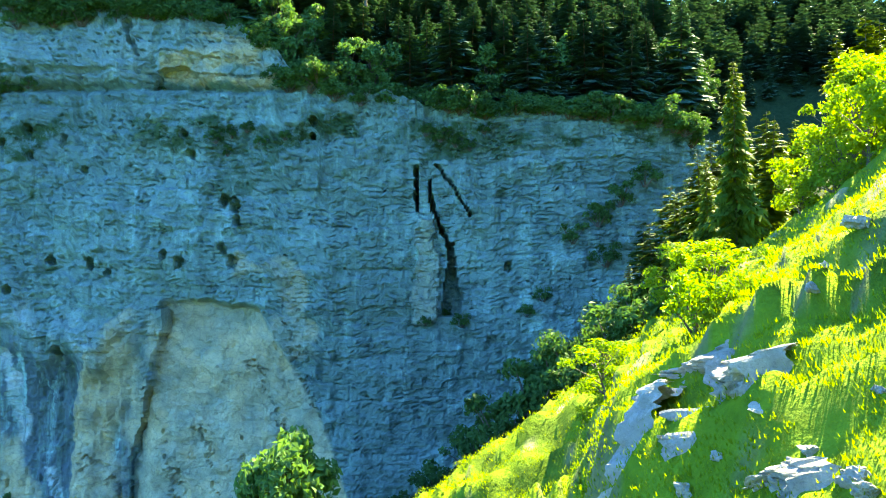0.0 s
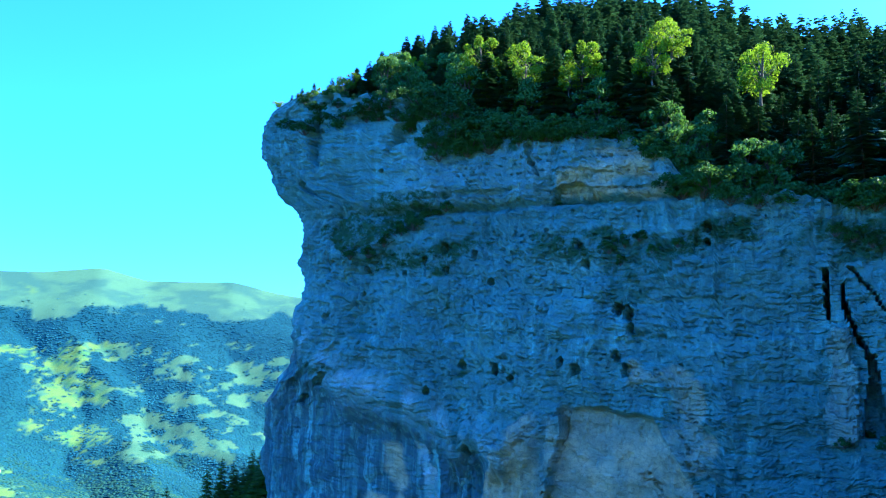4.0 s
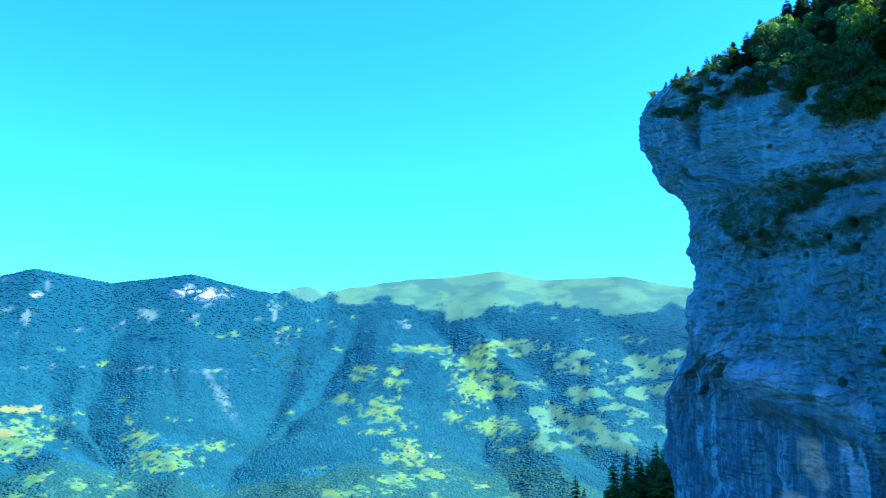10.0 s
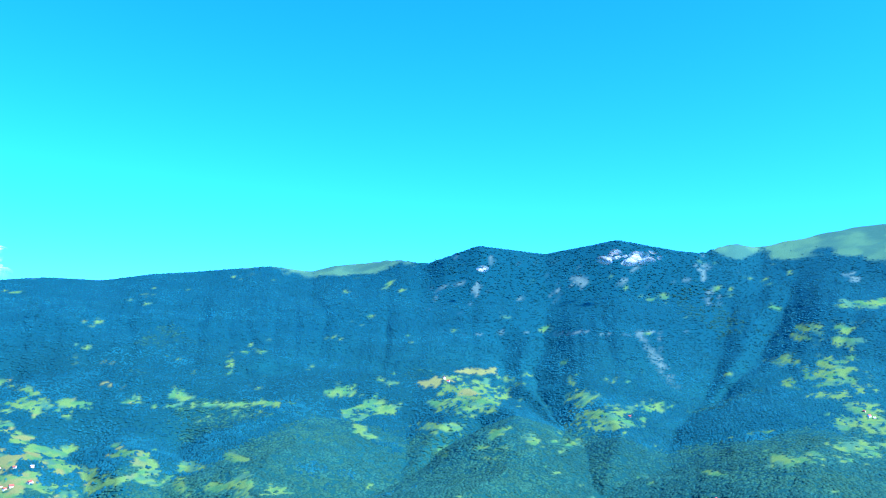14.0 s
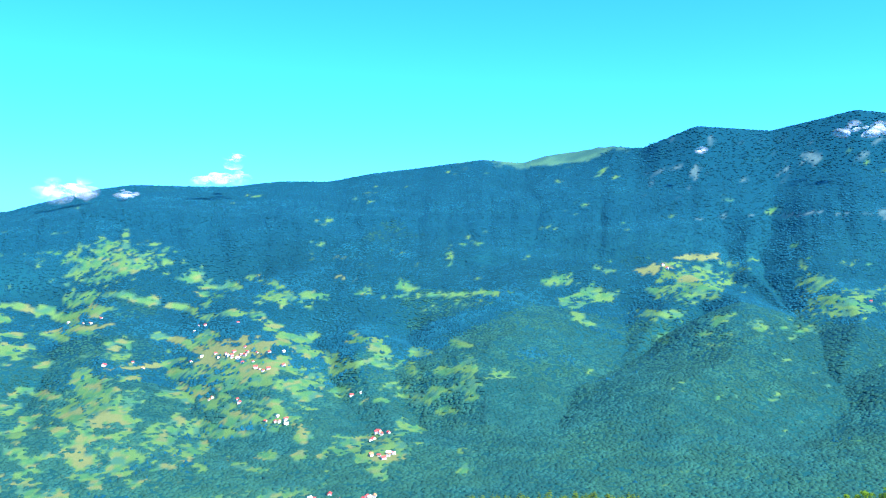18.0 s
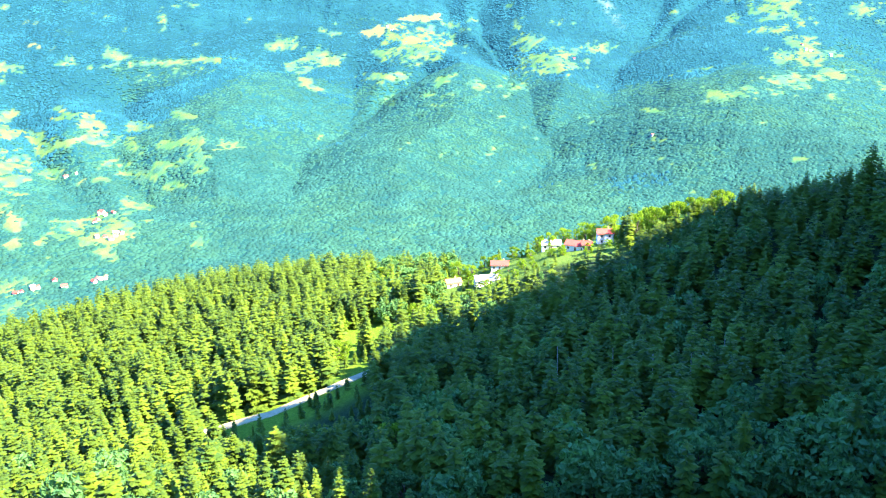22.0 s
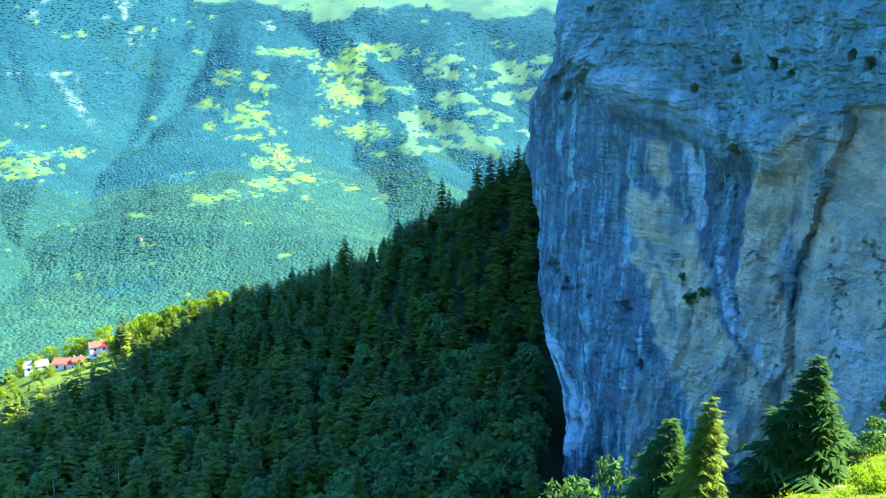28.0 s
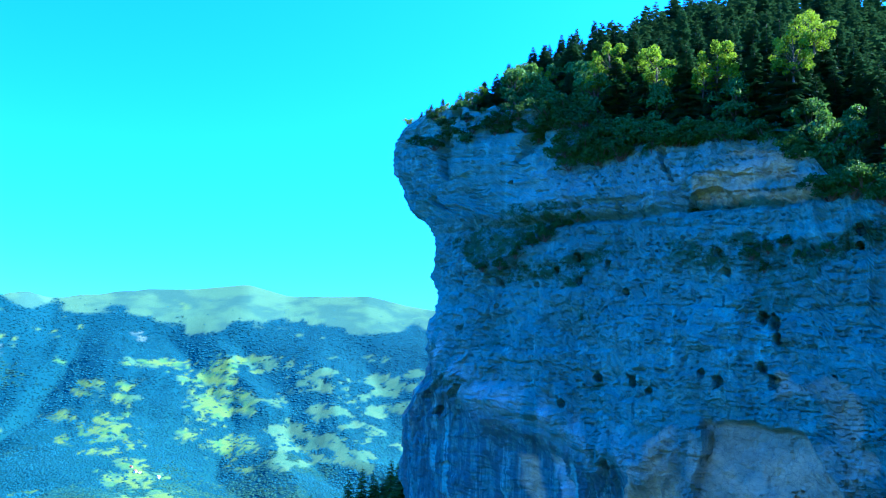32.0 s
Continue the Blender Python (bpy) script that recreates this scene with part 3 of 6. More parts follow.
def cover(x, y, z):
    """What grows at a place: meadow, field, crag and alp (treeless top), each 0 to 1, and the plot's own number."""
    r, az = np.hypot(x, y), np.degrees(np.arctan2(-x, y))
    el = np.degrees(np.arctan2(z - EYE, r))
    far = step(900, 1000, r)
    bent = 0.45 * fbm(az / 0.9, el / 0.5, 3, 118)
    border, plot = cells(az * 0.72 + 0.4 * el + bent, el * 1.75 - 0.25 * az + bent, 120)
    _, shade_ = cells(az * 1.9 + 0.3 * el + bent, el * 4.6 - 0.5 * az + bent, 126)
    hedge = step(0.03, 0.10, border + 0.10 * fbm(az * 5, el * 9, 2, 124) + 0.22 * (shade_ - 0.35))
    meadow = in_patches(MEADOWS_PEAK + MEADOWS_SPUR + MEADOWS_VILLAGE + MEADOWS_HIGH, az, el, 100, shade_) * far * np.maximum(hedge, 0.25)
    # plots on the farmed parts of the slope
    share = 0.11 * step(46, 48, az) * step(62, 59, az) * step(-10.5, -8, el) * step(3.0, 1.5, el)
    share = share + 0.38 * step(50, 47.5, az - 0.4 * el) * step(-6.5, -4.5, el) * step(2.0, 1.2, el)
    share = share + 0.46 * step(98, 104, az) * step(-17, -15, el) * step(-6.5, -8.0, el) + 0.26 * step(103, 107, az) * step(-8.5, -7.5, el) * step(-3.0, -4.5, el)
    share = share + 0.28 * step(92, 95, az) * step(104, 99, az) * step(-17, -15, el) * step(-7, -9, el) + 0.14 * step(70, 74, az) * step(92, 88, az) * step(-8.5, -7.0, el) * step(-2.5, -4, el)
    open_ = step(0.0, 0.05, share - plot + 0.16 * fbm(az * 2.4, el * 5.0, 3, 122))
    meadow = np.maximum(meadow, step(104, 110, az) * step(960, 1000, r) * step(1190, 1140, r) * step(-0.35, -0.2, fbm(x / 60, y / 60, 3, 140)))
    meadow = np.maximum(meadow, open_ * hedge * far)
    field = np.maximum(in_patches(FIELDS, az, el, 300, shade_), meadow * step(0.84, 0.88, shade_) * step(99, 104, az)) * far
    crag = in_patches(CRAGS, az, el, 400, shade_) * far
    crag = np.maximum(crag, 0.9 * step(0.40, 0.52, fbm(az * 1.6, el * 2.0, 4, 402)) * step(62, 64, az) * step(84, 82, az) * step(0.6, 1.4, el) * step(4.6, 3.9, el))
    slide = np.interp(el, [-4.2, -0.4], [66.35, 68.8])
    crag = np.maximum(crag, 0.6 * step(0.42, 0.22, np.abs(az - slide) + 0.25 * fbm(az * 4, el * 3, 3, 403)) * step(-4.4, -3.0, el) * step(-0.1, -0.4, el))
    track = -0.35 + 0.25 * fbm(az / 2.5, 0 * az, 3, 404)
    crag = np.maximum(crag, step(0.085, 0.045, np.abs(el - track)) * step(63, 64, az) * step(81, 79, az) * step(-0.25, 0.0, fbm(az * 2.5, 0 * az, 2, 405)) * far)
    line = np.interp(az, [36, 38.5, 42, 47.7, 51.7, 55, 58, 60, 61.5, 62.7, 64, 66, 82, 84, 88, 92, 97, 104, 130], [4.2, 4.4, 4.05, 4.7, 3.65, 4.25, 4.8, 4.7, 4.5, 4.6, 4.9, 9, 9, 4.2, 3.8, 3.5, 3.9, 9, 9])
    alp = step(-0.16, 0.16, el - line + 0.9 * fbm(az / 1.3, el / 0.8, 4, 77)) * step(2900, 3200, r)
    return meadow, field, crag, alp, (5.7 * shade_ + plot) % 1.0


# the ground: one sheet round the lookout, out past the far ridge
az_fine = np.concatenate([np.arange(-42, 127, 0.24), np.arange(127, 318, 1.6)])
radii = np.concatenate([[0.02], np.geomspace(0.6, 150, 220)[:-1], np.arange(150, 580, 4.0), np.geomspace(582, 1050, 28), np.arange(1062, 2500, 11.5), np.arange(2505, 4480, 21.0), np.linspace(4480, 4850, 8)])
gr, ga = np.meshgrid(radii, np.radians(az_fine), indexing="ij")
gx, gy = -gr * np.sin(ga), gr * np.cos(ga)
gz = terrain(gx, gy)
meadow, field, crag, alp, plots = cover(gx.ravel(), gy.ravel(), gz.ravel())


def mixed(base, colour, w):
    return base * (1 - w[:, None]) + np.asarray(colour) * w[:, None]


flat_r, flat_x, flat_y = gr.ravel(), gx.ravel(), gy.ravel()
flat_az = np.degrees(np.arctan2(-flat_x, flat_y))
# far tones of woods, clearings and crags have blue haze mixed in, growing with distance
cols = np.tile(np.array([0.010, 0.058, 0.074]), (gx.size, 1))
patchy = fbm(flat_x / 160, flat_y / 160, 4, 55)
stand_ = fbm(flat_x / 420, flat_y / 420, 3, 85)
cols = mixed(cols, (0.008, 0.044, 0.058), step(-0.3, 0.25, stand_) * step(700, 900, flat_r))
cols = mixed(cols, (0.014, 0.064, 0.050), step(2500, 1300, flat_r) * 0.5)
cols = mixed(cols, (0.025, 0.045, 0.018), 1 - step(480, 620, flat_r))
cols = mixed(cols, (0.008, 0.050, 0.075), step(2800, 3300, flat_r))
cols = mixed(cols, (0.050, 0.134, 0.056), meadow)
cols = mixed(cols, (0.084, 0.156, 0.050), meadow * step(0.45, 0.55, plots))
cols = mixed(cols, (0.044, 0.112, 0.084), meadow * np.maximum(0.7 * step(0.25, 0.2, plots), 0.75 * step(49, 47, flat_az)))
cols = mixed(cols, (0.128, 0.146, 0.056), field)
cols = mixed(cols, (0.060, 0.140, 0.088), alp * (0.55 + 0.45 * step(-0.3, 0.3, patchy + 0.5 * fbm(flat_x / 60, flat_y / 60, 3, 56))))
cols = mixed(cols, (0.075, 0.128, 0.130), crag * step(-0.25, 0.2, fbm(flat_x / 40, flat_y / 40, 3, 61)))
near = 1 - step(60, 150, flat_r)
cols = mixed(cols, (0.11, 0.19, 0.02), step(79, 80.5, flat_az) * step(88, 86, flat_az) * step(316, 322, flat_r) * step(380, 372, flat_r))
cols = mixed(cols, (0.12, 0.19, 0.02), step(83, 85, flat_az) * step(106, 103, flat_az) * step(30, 14, np.abs(flat_r - np.interp(flat_az, [80, 84, 88, 92.4, 97, 106], [316, 300, 288, 279, 284, 296]))))
cols = mixed(cols, (0.09, 0.15, 0.03), step(64, 66, flat_az) * step(80, 78, flat_az) * step(380, 388, flat_r) * step(450, 440, flat_r))
cols = mixed(cols, (0.138, 0.210, 0.018), near)
cols = mixed(cols, (0.07, 0.115, 0.015), near * 0.7 * step(0.05, 0.4, fbm(flat_x / 4, flat_y / 4, 4, 68)))
cols = mixed(cols, (0.30, 0.27, 0.20), near * 0.8 * step(0.38, 0.5, fbm(flat_x / 6, flat_y / 6, 4, 66)))
steep = np.hypot(np.gradient(gz, axis=0) / np.gradient(radii)[:, None], np.gradient(gz, axis=1) / np.maximum(gr * np.gradient(np.radians(az_fine))[None, :], 1e-3)).ravel()
bare = 0.8 * step(1.5, 2.2, steep + 0.6 * fbm(flat_x / 1.6, flat_y / 1.6, 3, 69)) * step(12, 18, flat_r) * step(90, 70, flat_r) * step(6, 2, flat_az) * step(-60, -45, flat_az)
cols = mixed(cols, (0.15, 0.15, 0.09), bare)
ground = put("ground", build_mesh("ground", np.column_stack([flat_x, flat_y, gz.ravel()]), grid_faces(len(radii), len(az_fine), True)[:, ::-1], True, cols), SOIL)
tagged(ground, "steep grassy mountainside falling to a wooded valley", "ground", kind="structure")

# ---- the cliff ----
LEFT_Z = [-110, -97, -86, -75.6, -68.5, -56.8, -50, -36.9, -29, -22.7, -11, -4, 1.6, 8, 14, 21, 32.3, 41.7, 45, 50, 53, 57.5, 62.8, 69, 74]
LEFT_X = [-119, -120.7, -119.6, -120.2, -125.0, -129.0, -131.0, -133.8, -136.0, -138.2, -140.2, -139.0, -136.0, -131.2, -128.6, -127.4, -129.0, -128.0, -127.2, -135.2, -136.4, -137.4, -140.4, -141.2, -135.2]
FACE_Y = 165.0


def resample(points, spacing):
    p = np.array(points, float)
    s = np.concatenate([[0], np.cumsum(np.hypot(*np.diff(p, axis=0).T))])
    n = int(s[-1] / spacing)
    t = np.linspace(0, s[-1], n)
    return np.column_stack([np.interp(t, s, p[:, 0]), np.interp(t, s, p[:, 1])])


bend = [(-110 - 13 * math.sin(a), 165 + 13 * (1 - math.cos(a))) for a in np.linspace(0, math.pi / 2, 12)]
plan = np.vstack([resample([(82, 214), (66, 186), (52, 169), (44, 165.5), (30, 165), (-110, 165)], 0.42), resample(bend, 0.45)[1:], resample([bend[-1], (-129, 225), (-146, 345)], 1.6)[1:]])
tangent = np.gradient(plan, axis=0)
for _ in range(10):
    tangent[1:-1] = (tangent[:-2] + tangent[1:-1] + tangent[2:]) / 3
tangent /= np.hypot(*tangent.T)[:, None]
outward = np.column_stack([-tangent[:, 1], tangent[:, 0]])
run = np.concatenate([[0], np.cumsum(np.hypot(*np.diff(plan, axis=0).T))])
ROWS_UP = 440
foot = np.minimum(terrain(plan[:, 0], plan[:, 1] - 4.0, False), -2.0 + cliff_top(plan[:, 0])) - 8.0
foot[plan[:, 0] < -105] = -112.0
crown_z = cliff_top(plan[:, 0]) + 2.2 * fbm(run / 9, 0 * run, 4, 5) + 1.2 * fbm(run / 2.5, 0 * run, 3, 6)
v = np.linspace(0, 1, ROWS_UP)[:, None]
cz = foot[None, :] * (1 - v) + crown_z[None, :] * v
cx0 = np.broadcast_to(plan[:, 0], cz.shape)
cu = np.broadcast_to(run, cz.shape)
front = step(FACE_Y + 6, FACE_Y + 1, np.broadcast_to(plan[:, 1], cz.shape))


def region(points, soft=1.2, seed=60):
    """1 inside an outline given in plan x and height, with a ragged border."""
    wx = cx0 + soft * fbm(cu / 3.5, cz / 3.5, 4, seed)
    wz = cz + soft * fbm(cu / 3.5, cz / 3.5, 4, seed + 7)
    inside = np.zeros(cz.shape, bool)
    for (x1, z1), (x2, z2) in zip(points, points[1:] + points[:1]):
        if z1 != z2:
            inside ^= ((z1 > wz) != (z2 > wz)) & (wx < x1 + (wz - z1) * (x2 - x1) / (z2 - z1))
    return inside * front


def groove(points, width, seed=70, wob=0.6):
    """1 along a crack that follows the points."""
    p = np.array(points, float)
    wx, wz = cx0 + wob * fbm(cu / 2.2, cz / 2.2, 3, seed), cz + wob * fbm(cu / 2.2, cz / 2.2, 3, seed + 5)
    best = np.full(cz.shape, 99.0)
    for a, b in zip(p[:-1], p[1:]):
        d = b - a
        t = np.clip(((wx - a[0]) * d[0] + (wz - a[1]) * d[1]) / (d @ d), 0, 1)
        best = np.minimum(best, np.hypot(wx - a[0] - t * d[0], wz - a[1] - t * d[1]))
    return step(1.0, 0.6, best / (width * (0.85 + 0.9 * fbm(cu / 2.0, cz / 2.6, 2, seed + 9)))) * front


def slabs(u, w, count, seed):
    """Spalled plates: a field cut into flat levels with crisp, irregular borders."""
    f = fbm(u, w, 5, seed, 0.55) * count
    return (np.floor(f) + step(0.0, 0.22, f - np.floor(f))) / count


level = cz + 1.6 * fbm(cu / 38, cz / 60, 3, 14) + 0.35 * fbm(cu / 6, cz / 8, 3, 15)
roof = np.interp(cx0, [-66, -63, -61, -58, -55, -45, -36, -33, -25, -20, -12, -8], [-200, -80, -30, -8, -1.5, -1.0, -3.0, -8, -21, -35, -60, -200]) + 1.0 * fbm(cu / 5, cz / 9, 3, 88)
smooth_zone = step(-0.5, 1.0, roof - cz) * front
lip_line = np.interp(cx0, [-140, -124, -114.4, -100, -91, -79, -68, -61, -55], [34, 20, 10.8, 0.5, -3.5, -10.5, -12.5, -7, -1])
lip = cz - lip_line + 1.2 * fbm(cu / 6, cz / 6, 3, 34)
lower = step(0.5, -2.5, lip) * step(-57, -62, cx0)  # below the slanting lip the rock is water-worn
strata = step(43, 44.5, level) * step(-100, -86, cx0)
buttress = region([(-67, -6), (-73, -18), (-74.5, -33), (-71, -50), (-64, -62), (-60.5, -52), (-62.5, -44), (-62, -34), (-59.5, -25), (-57, -15), (-54, -3), (-62, -2.5)], 0.8, 61)
smooth_zone = smooth_zone * (1 - buttress)
rough = 1 - 0.85 * np.maximum(smooth_zone, 0.62 * lower)
disp = 2.6 * fbm(cu / 40, cz / 34, 4, 25) + 1.1 * fbm(cu / 13, cz / 10, 3, 26)
disp += rough * (1.5 * slabs(cu / 9, level / 5.5, 3, 16) + 0.5 * slabs(cu / 2.8, level / 2.2, 3, 17) + 0.8 * slabs(cu / 3.2, cz / 8.0, 3, 18))
disp += rough * 0.22 * fbm(cu / 1.5, cz / 1.2, 3, 28)
# broken beds: small blocks set proud or back, with open joints here and there
bent_bed = cz + 1.1 * fbm(cu / 5, cz / 6, 3, 201) + 0.5 * fbm(cu / 1.8, cz / 1.8, 2, 203)
joint_a, block_a = blocks(cu + 0.7 * fbm(cu / 2.5, cz / 2.5, 2, 204), bent_bed, 1.9, 1.0, 202)
joint_b, block_b = blocks(cu + 1.2 * fbm(cu / 4, cz / 4, 3, 210), cz + 1.8 * fbm(cu / 9, cz / 8, 3, 211), 5.0, 4.2, 212)
worn = step(-0.1, 0.35, fbm(cu / 8, cz / 5, 4, 205))
chip = step(0.5, 0.75, (block_a * 7.7 + block_b * 3.1) % 1.0)
disp += rough * (0.34 * (block_a - 0.5) * (0.4 + 0.6 * worn) + 0.6 * (block_b - 0.5))
disp -= rough * (0.62 * step(0.22, 0.03, joint_a) * chip * (0.35 + 0.65 * worn) + 0.4 * step(0.08, 0.01, joint_b) * step(-0.1, 0.2, fbm(cu / 6, cz / 6, 2, 206)))
# upright runnels where water comes down
disp -= rough * 0.8 * step(0.35, 0.75, ridged(cu / 5.5 + 0.03 * cz, cz / 45, 3, 207)) * step(0.0, 0.4, fbm(cu / 16, cz / 18, 3, 208))
# thin bedding cracks that come and go, closer set over the ledge
seam = 1 - np.abs(vnoise(level / 1.7, cu / 60, 21))
disp -= 0.75 * rough * step(0.91, 0.985, seam) * np.maximum(step(-0.05, 0.3, fbm(cu / 9, level / 3, 3, 22)), 0.8 * strata * step(-0.25, 0.1, fbm(cu / 6, level / 2, 3, 23))) * (0.6 + 1.0 * strata)
# water-worn flutes below the lip
disp += lower * (1.5 * ridged(cu / 8 + 0.05 * cz, cz / 60, 3, 39) + 1.1 * fbm(cu / 2.4, cz / 18, 3, 29) + 0.7 * slabs(cu / 3.0, cz / 6.0, 3, 41) + 0.3 * fbm(cu / 1.2, cz / 2.0, 3, 42))
disp += smooth_zone * (1.1 * slabs(cu / 10, cz / 14, 3, 30) + 0.6 * slabs(cu / 4, cz / 6, 3, 31) + 0.25 * fbm(cu / 1.5, cz / 1.5, 3, 32))
# the upper block juts over the ledge, strongly at the corner
jut = step(0.0, 3.0, level - 42.5)
disp += jut * np.interp(cx0, [-200, -112, -85, -70, -30, -20], [0.6, 0.8, 1.6, 1.2, 0.8, 0])
disp -= jut * step(-92, -80, cx0) * step(-26, -34, cx0) * 0.25 * np.maximum(cz - 49, 0)
disp -= (0.5 + 1.3 * step(-105, -85, cx0)) * np.exp(-((level - 42.3) / 0.8) ** 2) * step(-22, -34, cx0)
disp -= 3.0 * region([(-59, 42), (-56.5, 45.5), (-52, 46.5), (-48.5, 44), (-47.5, 42)], 0.5, 62)
disp -= 3.2 * groove([(-104, 72), (-104, 62), (-106, 57)], 1.6, 71) + 2.6 * groove([(-90, 70), (-91, 62), (-94, 57)], 1.5, 72) + 2.0 * groove([(-64, 58), (-63, 52), (-61, 49)], 0.8, 73)
# the lip stands proud, the wall below is cut back
disp += 2.0 * np.exp(-((lip - 2.5) / 3.0) ** 2) * step(-58, -66, cx0) - 3.2 * lower * step(-0.5, -7, lip)
disp += 2.6 * step(-20, -80, cz) * step(-60, -85, cx0) * front
deep = 1.1 * step(-10, -46, cx0) + 1.9 * step(-16, -3, cz) * step(-30, -40, cx0)
disp -= smooth_zone * deep
disp += 0.9 * buttress * (1 + 0.5 * fbm(cu / 4, cz / 7, 3, 33))
disp -= 1.0 * groove([(-53.5, -2), (-57, -15), (-59.3, -25), (-62.2, -34), (-62.2, -44), (-60, -52), (-59, -60)], 0.32, 74)
for path in ([(-49, -25), (-45, -36), (-44, -46)], [(-56, -27), (-53, -36), (-51, -47)], [(-37, -14), (-33, -22), (-32, -30)], [(-40, -30), (-36, -38), (-36, -46)], [(-30, -5), (-28, -16), (-24, -24)], [(-70, -9), (-65, -10)], [(-73, -33), (-66, -34), (-64, -44)], [(-88, -36), (-84, -44), (-82, -52)], [(-77, -36), (-72, -48)]):
    disp -= 0.8 * groove(path, 0.26, 75 + int(abs(path[0][0])), 2.4)
# the slit cave behind its leaning flake
cave = np.maximum.reduce([groove([(-4.8, 25), (-4.6, 20), (-5.0, 16.5)], 0.5, 63), groove([(-2.3, 22.5), (-1.4, 17), (0.4, 12.5), (1.8, 9)], 0.4, 65), region([(0.7, 10), (2.1, 10), (3.0, 5), (4.2, -1), (3.8, -4.5), (0.2, -4.5), (0.9, 1), (1.3, 5)], 1.1, 63)])
disp -= 7.0 * cave
disp -= 3.0 * groove([(-0.4, 25.5), (3.0, 21), (6.0, 15.5)], 0.35, 81)
flake = region([(-5.0, 14), (-2.2, 14), (-0.2, 8), (-0.4, -1), (-1.0, -6), (-5.6, -6), (-5.2, 3)], 1.6, 64)
disp += 1.8 * flake
# pockets and holes: plan x and height, size, depth
HOLES = [(-41, 18, 1.1, 4.5), (-43, 18.9, 0.9, 4), (-40.4, 14.8, 0.7, 4), (-50.3, 28.5, 0.7, 3), (-51.6, 6.6, 0.9, 3), (-54.7, 7.9, 0.7, 3), (-43.3, 9.2, 0.8, 2.5), (-41.3, 6.5, 0.9, 3), (-78, 7, 0.8, 3.5), (-70, 6.6, 0.9, 3.5), (-66.2, 4.4, 0.6, 3),
         (-85.5, 1.2, 0.6, 3), (-103.7, 2.9, 1.0, 3), (-112.3, 1.9, 0.9, 2.5), (-107.2, -1.9, 0.9, 2.5), (-108.5, 17.7, 0.9, 2), (-75.8, -11, 0.8, 2.5), (-83, 33.2, 0.8, 3), (-87.5, 30.7, 0.6, 2.5), (-82, 28, 0.7, 2.5)]
HOLES += [(-100, 29, 0.7, 2), (-71.7, 25.3, 0.7, 2), (-92, 27.8, 0.5, 2), (-25.4, 34.6, 0.7, 3.5), (-25.6, 31.8, 0.6, 3), (13.4, 5.5, 0.8, 3), (-76, 31.7, 0.6, 2), (-51.6, 32.4, 0.7, 2), (-117, 54, 1.3, 2.5), (-110, 50, 1.1, 2), (-96, -50, 0.9, 2.5), (-112, -44, 1.6, 2.5), (-108, -48, 1.5, 2.5), (-92, -62, 0.9, 2)]
for hx, hz, size, deep in HOLES:
    d = np.hypot((cx0 - hx) / size, (cz - hz) / (1.35 * size)) + 0.6 * fbm(cu / 1.1, cz / 1.1, 3, 70)
    disp -= deep * step(1.1, 0.75, d) * front
pit, which = cells(cu / 8.5 + 0.4 * fbm(cu / 3, cz / 3, 3, 90), cz / 6.5, 91)
disp -= 1.1 * rough * step(0.62, 0.9, pit + 0.25 * fbm(cu / 1.5, cz / 1.2, 3, 92)) * (which > 0.8)

shift = (np.interp(cz, LEFT_Z, LEFT_X) + 123.0) * np.where(front > 0.5, step(-84, -110, cx0), 1.0)
px = cx0 + outward[None, :, 0] * disp + shift
py = np.broadcast_to(plan[:, 1], cz.shape) + outward[None, :, 1] * disp
# the top runs back under the wood's soil
back = np.linspace(0.06, 1, 10)[:, None] ** 1.3
tx = px[-1] - outward[:, 0] * 34 * back
ty = py[-1] - outward[:, 1] * 34 * back
tz = cz[-1] + 3.0 * back - 5.0 * back**2
PX, PY, PZ = np.vstack([px, tx]), np.vstack([py, ty]), np.vstack([cz, tz])

# tan rock where plates have fallen; pale dripstone; moss and lichen on the ledges
wash = fbm(cu / 4.5, cz / 40, 3, 95)
blot = fbm(cu / 12, cz / 12, 4, 96)
scar = smooth_zone * (0.7 + 0.3 * step(-0.4, 0.1, blot))
scar = np.maximum(scar, 0.9 * buttress * step(-0.6, 0.1, blot + 0.5 * wash))
tan_band = region([(-94, -27), (-91, -22), (-87, -27), (-82, -35), (-77, -46), (-69, -55), (-63, -62), (-62, -74), (-71, -79), (-80, -69), (-88, -55), (-95, -38)], 2.6, 65)
scar = np.maximum(scar, 1.0 * tan_band * step(-0.9, -0.15, blot + 0.6 * wash))
scar = np.maximum(scar, region([(-92.8, -10.2), (-90.6, -10.6), (-89.5, -20), (-91.2, -22), (-92.8, -17)], 0.4, 66))
scar = np.maximum(scar, 0.9 * region([(-95.8, -21.5), (-93.4, -22.5), (-91.2, -28), (-91.6, -34), (-95.0, -33.2), (-96.6, -28.7)], 0.5, 67))
scar = np.maximum(scar, 0.6 * region([(-126, -8), (-121, -10), (-118, -24), (-122, -38), (-127, -36)], 1.5, 68) * step(-0.2, 0.2, wash))
scar = np.maximum(scar, 0.30 * lower * step(0.25, 0.55, wash))
scar = np.maximum(scar, 0.9 * region([(-57, 44), (-48, 43), (-33, 42), (-34, 50), (-44, 53), (-56, 51)], 1.2, 69) * step(-0.4, 0.1, fbm(cu / 7, cz / 3, 3, 97)))
scar = np.maximum(scar, 0.6 * region([(-41, 8), (-27, 6), (-24, -14), (-32, -12), (-38, -2)], 3.0, 66) * step(-0.4, 0.2, blot))
scar = np.maximum(scar, 0.3 * flake) * (0.65 + 0.35 * step(-0.35, 0.15, fbm(cu / 2.5, cz / 3.5, 4, 93)))
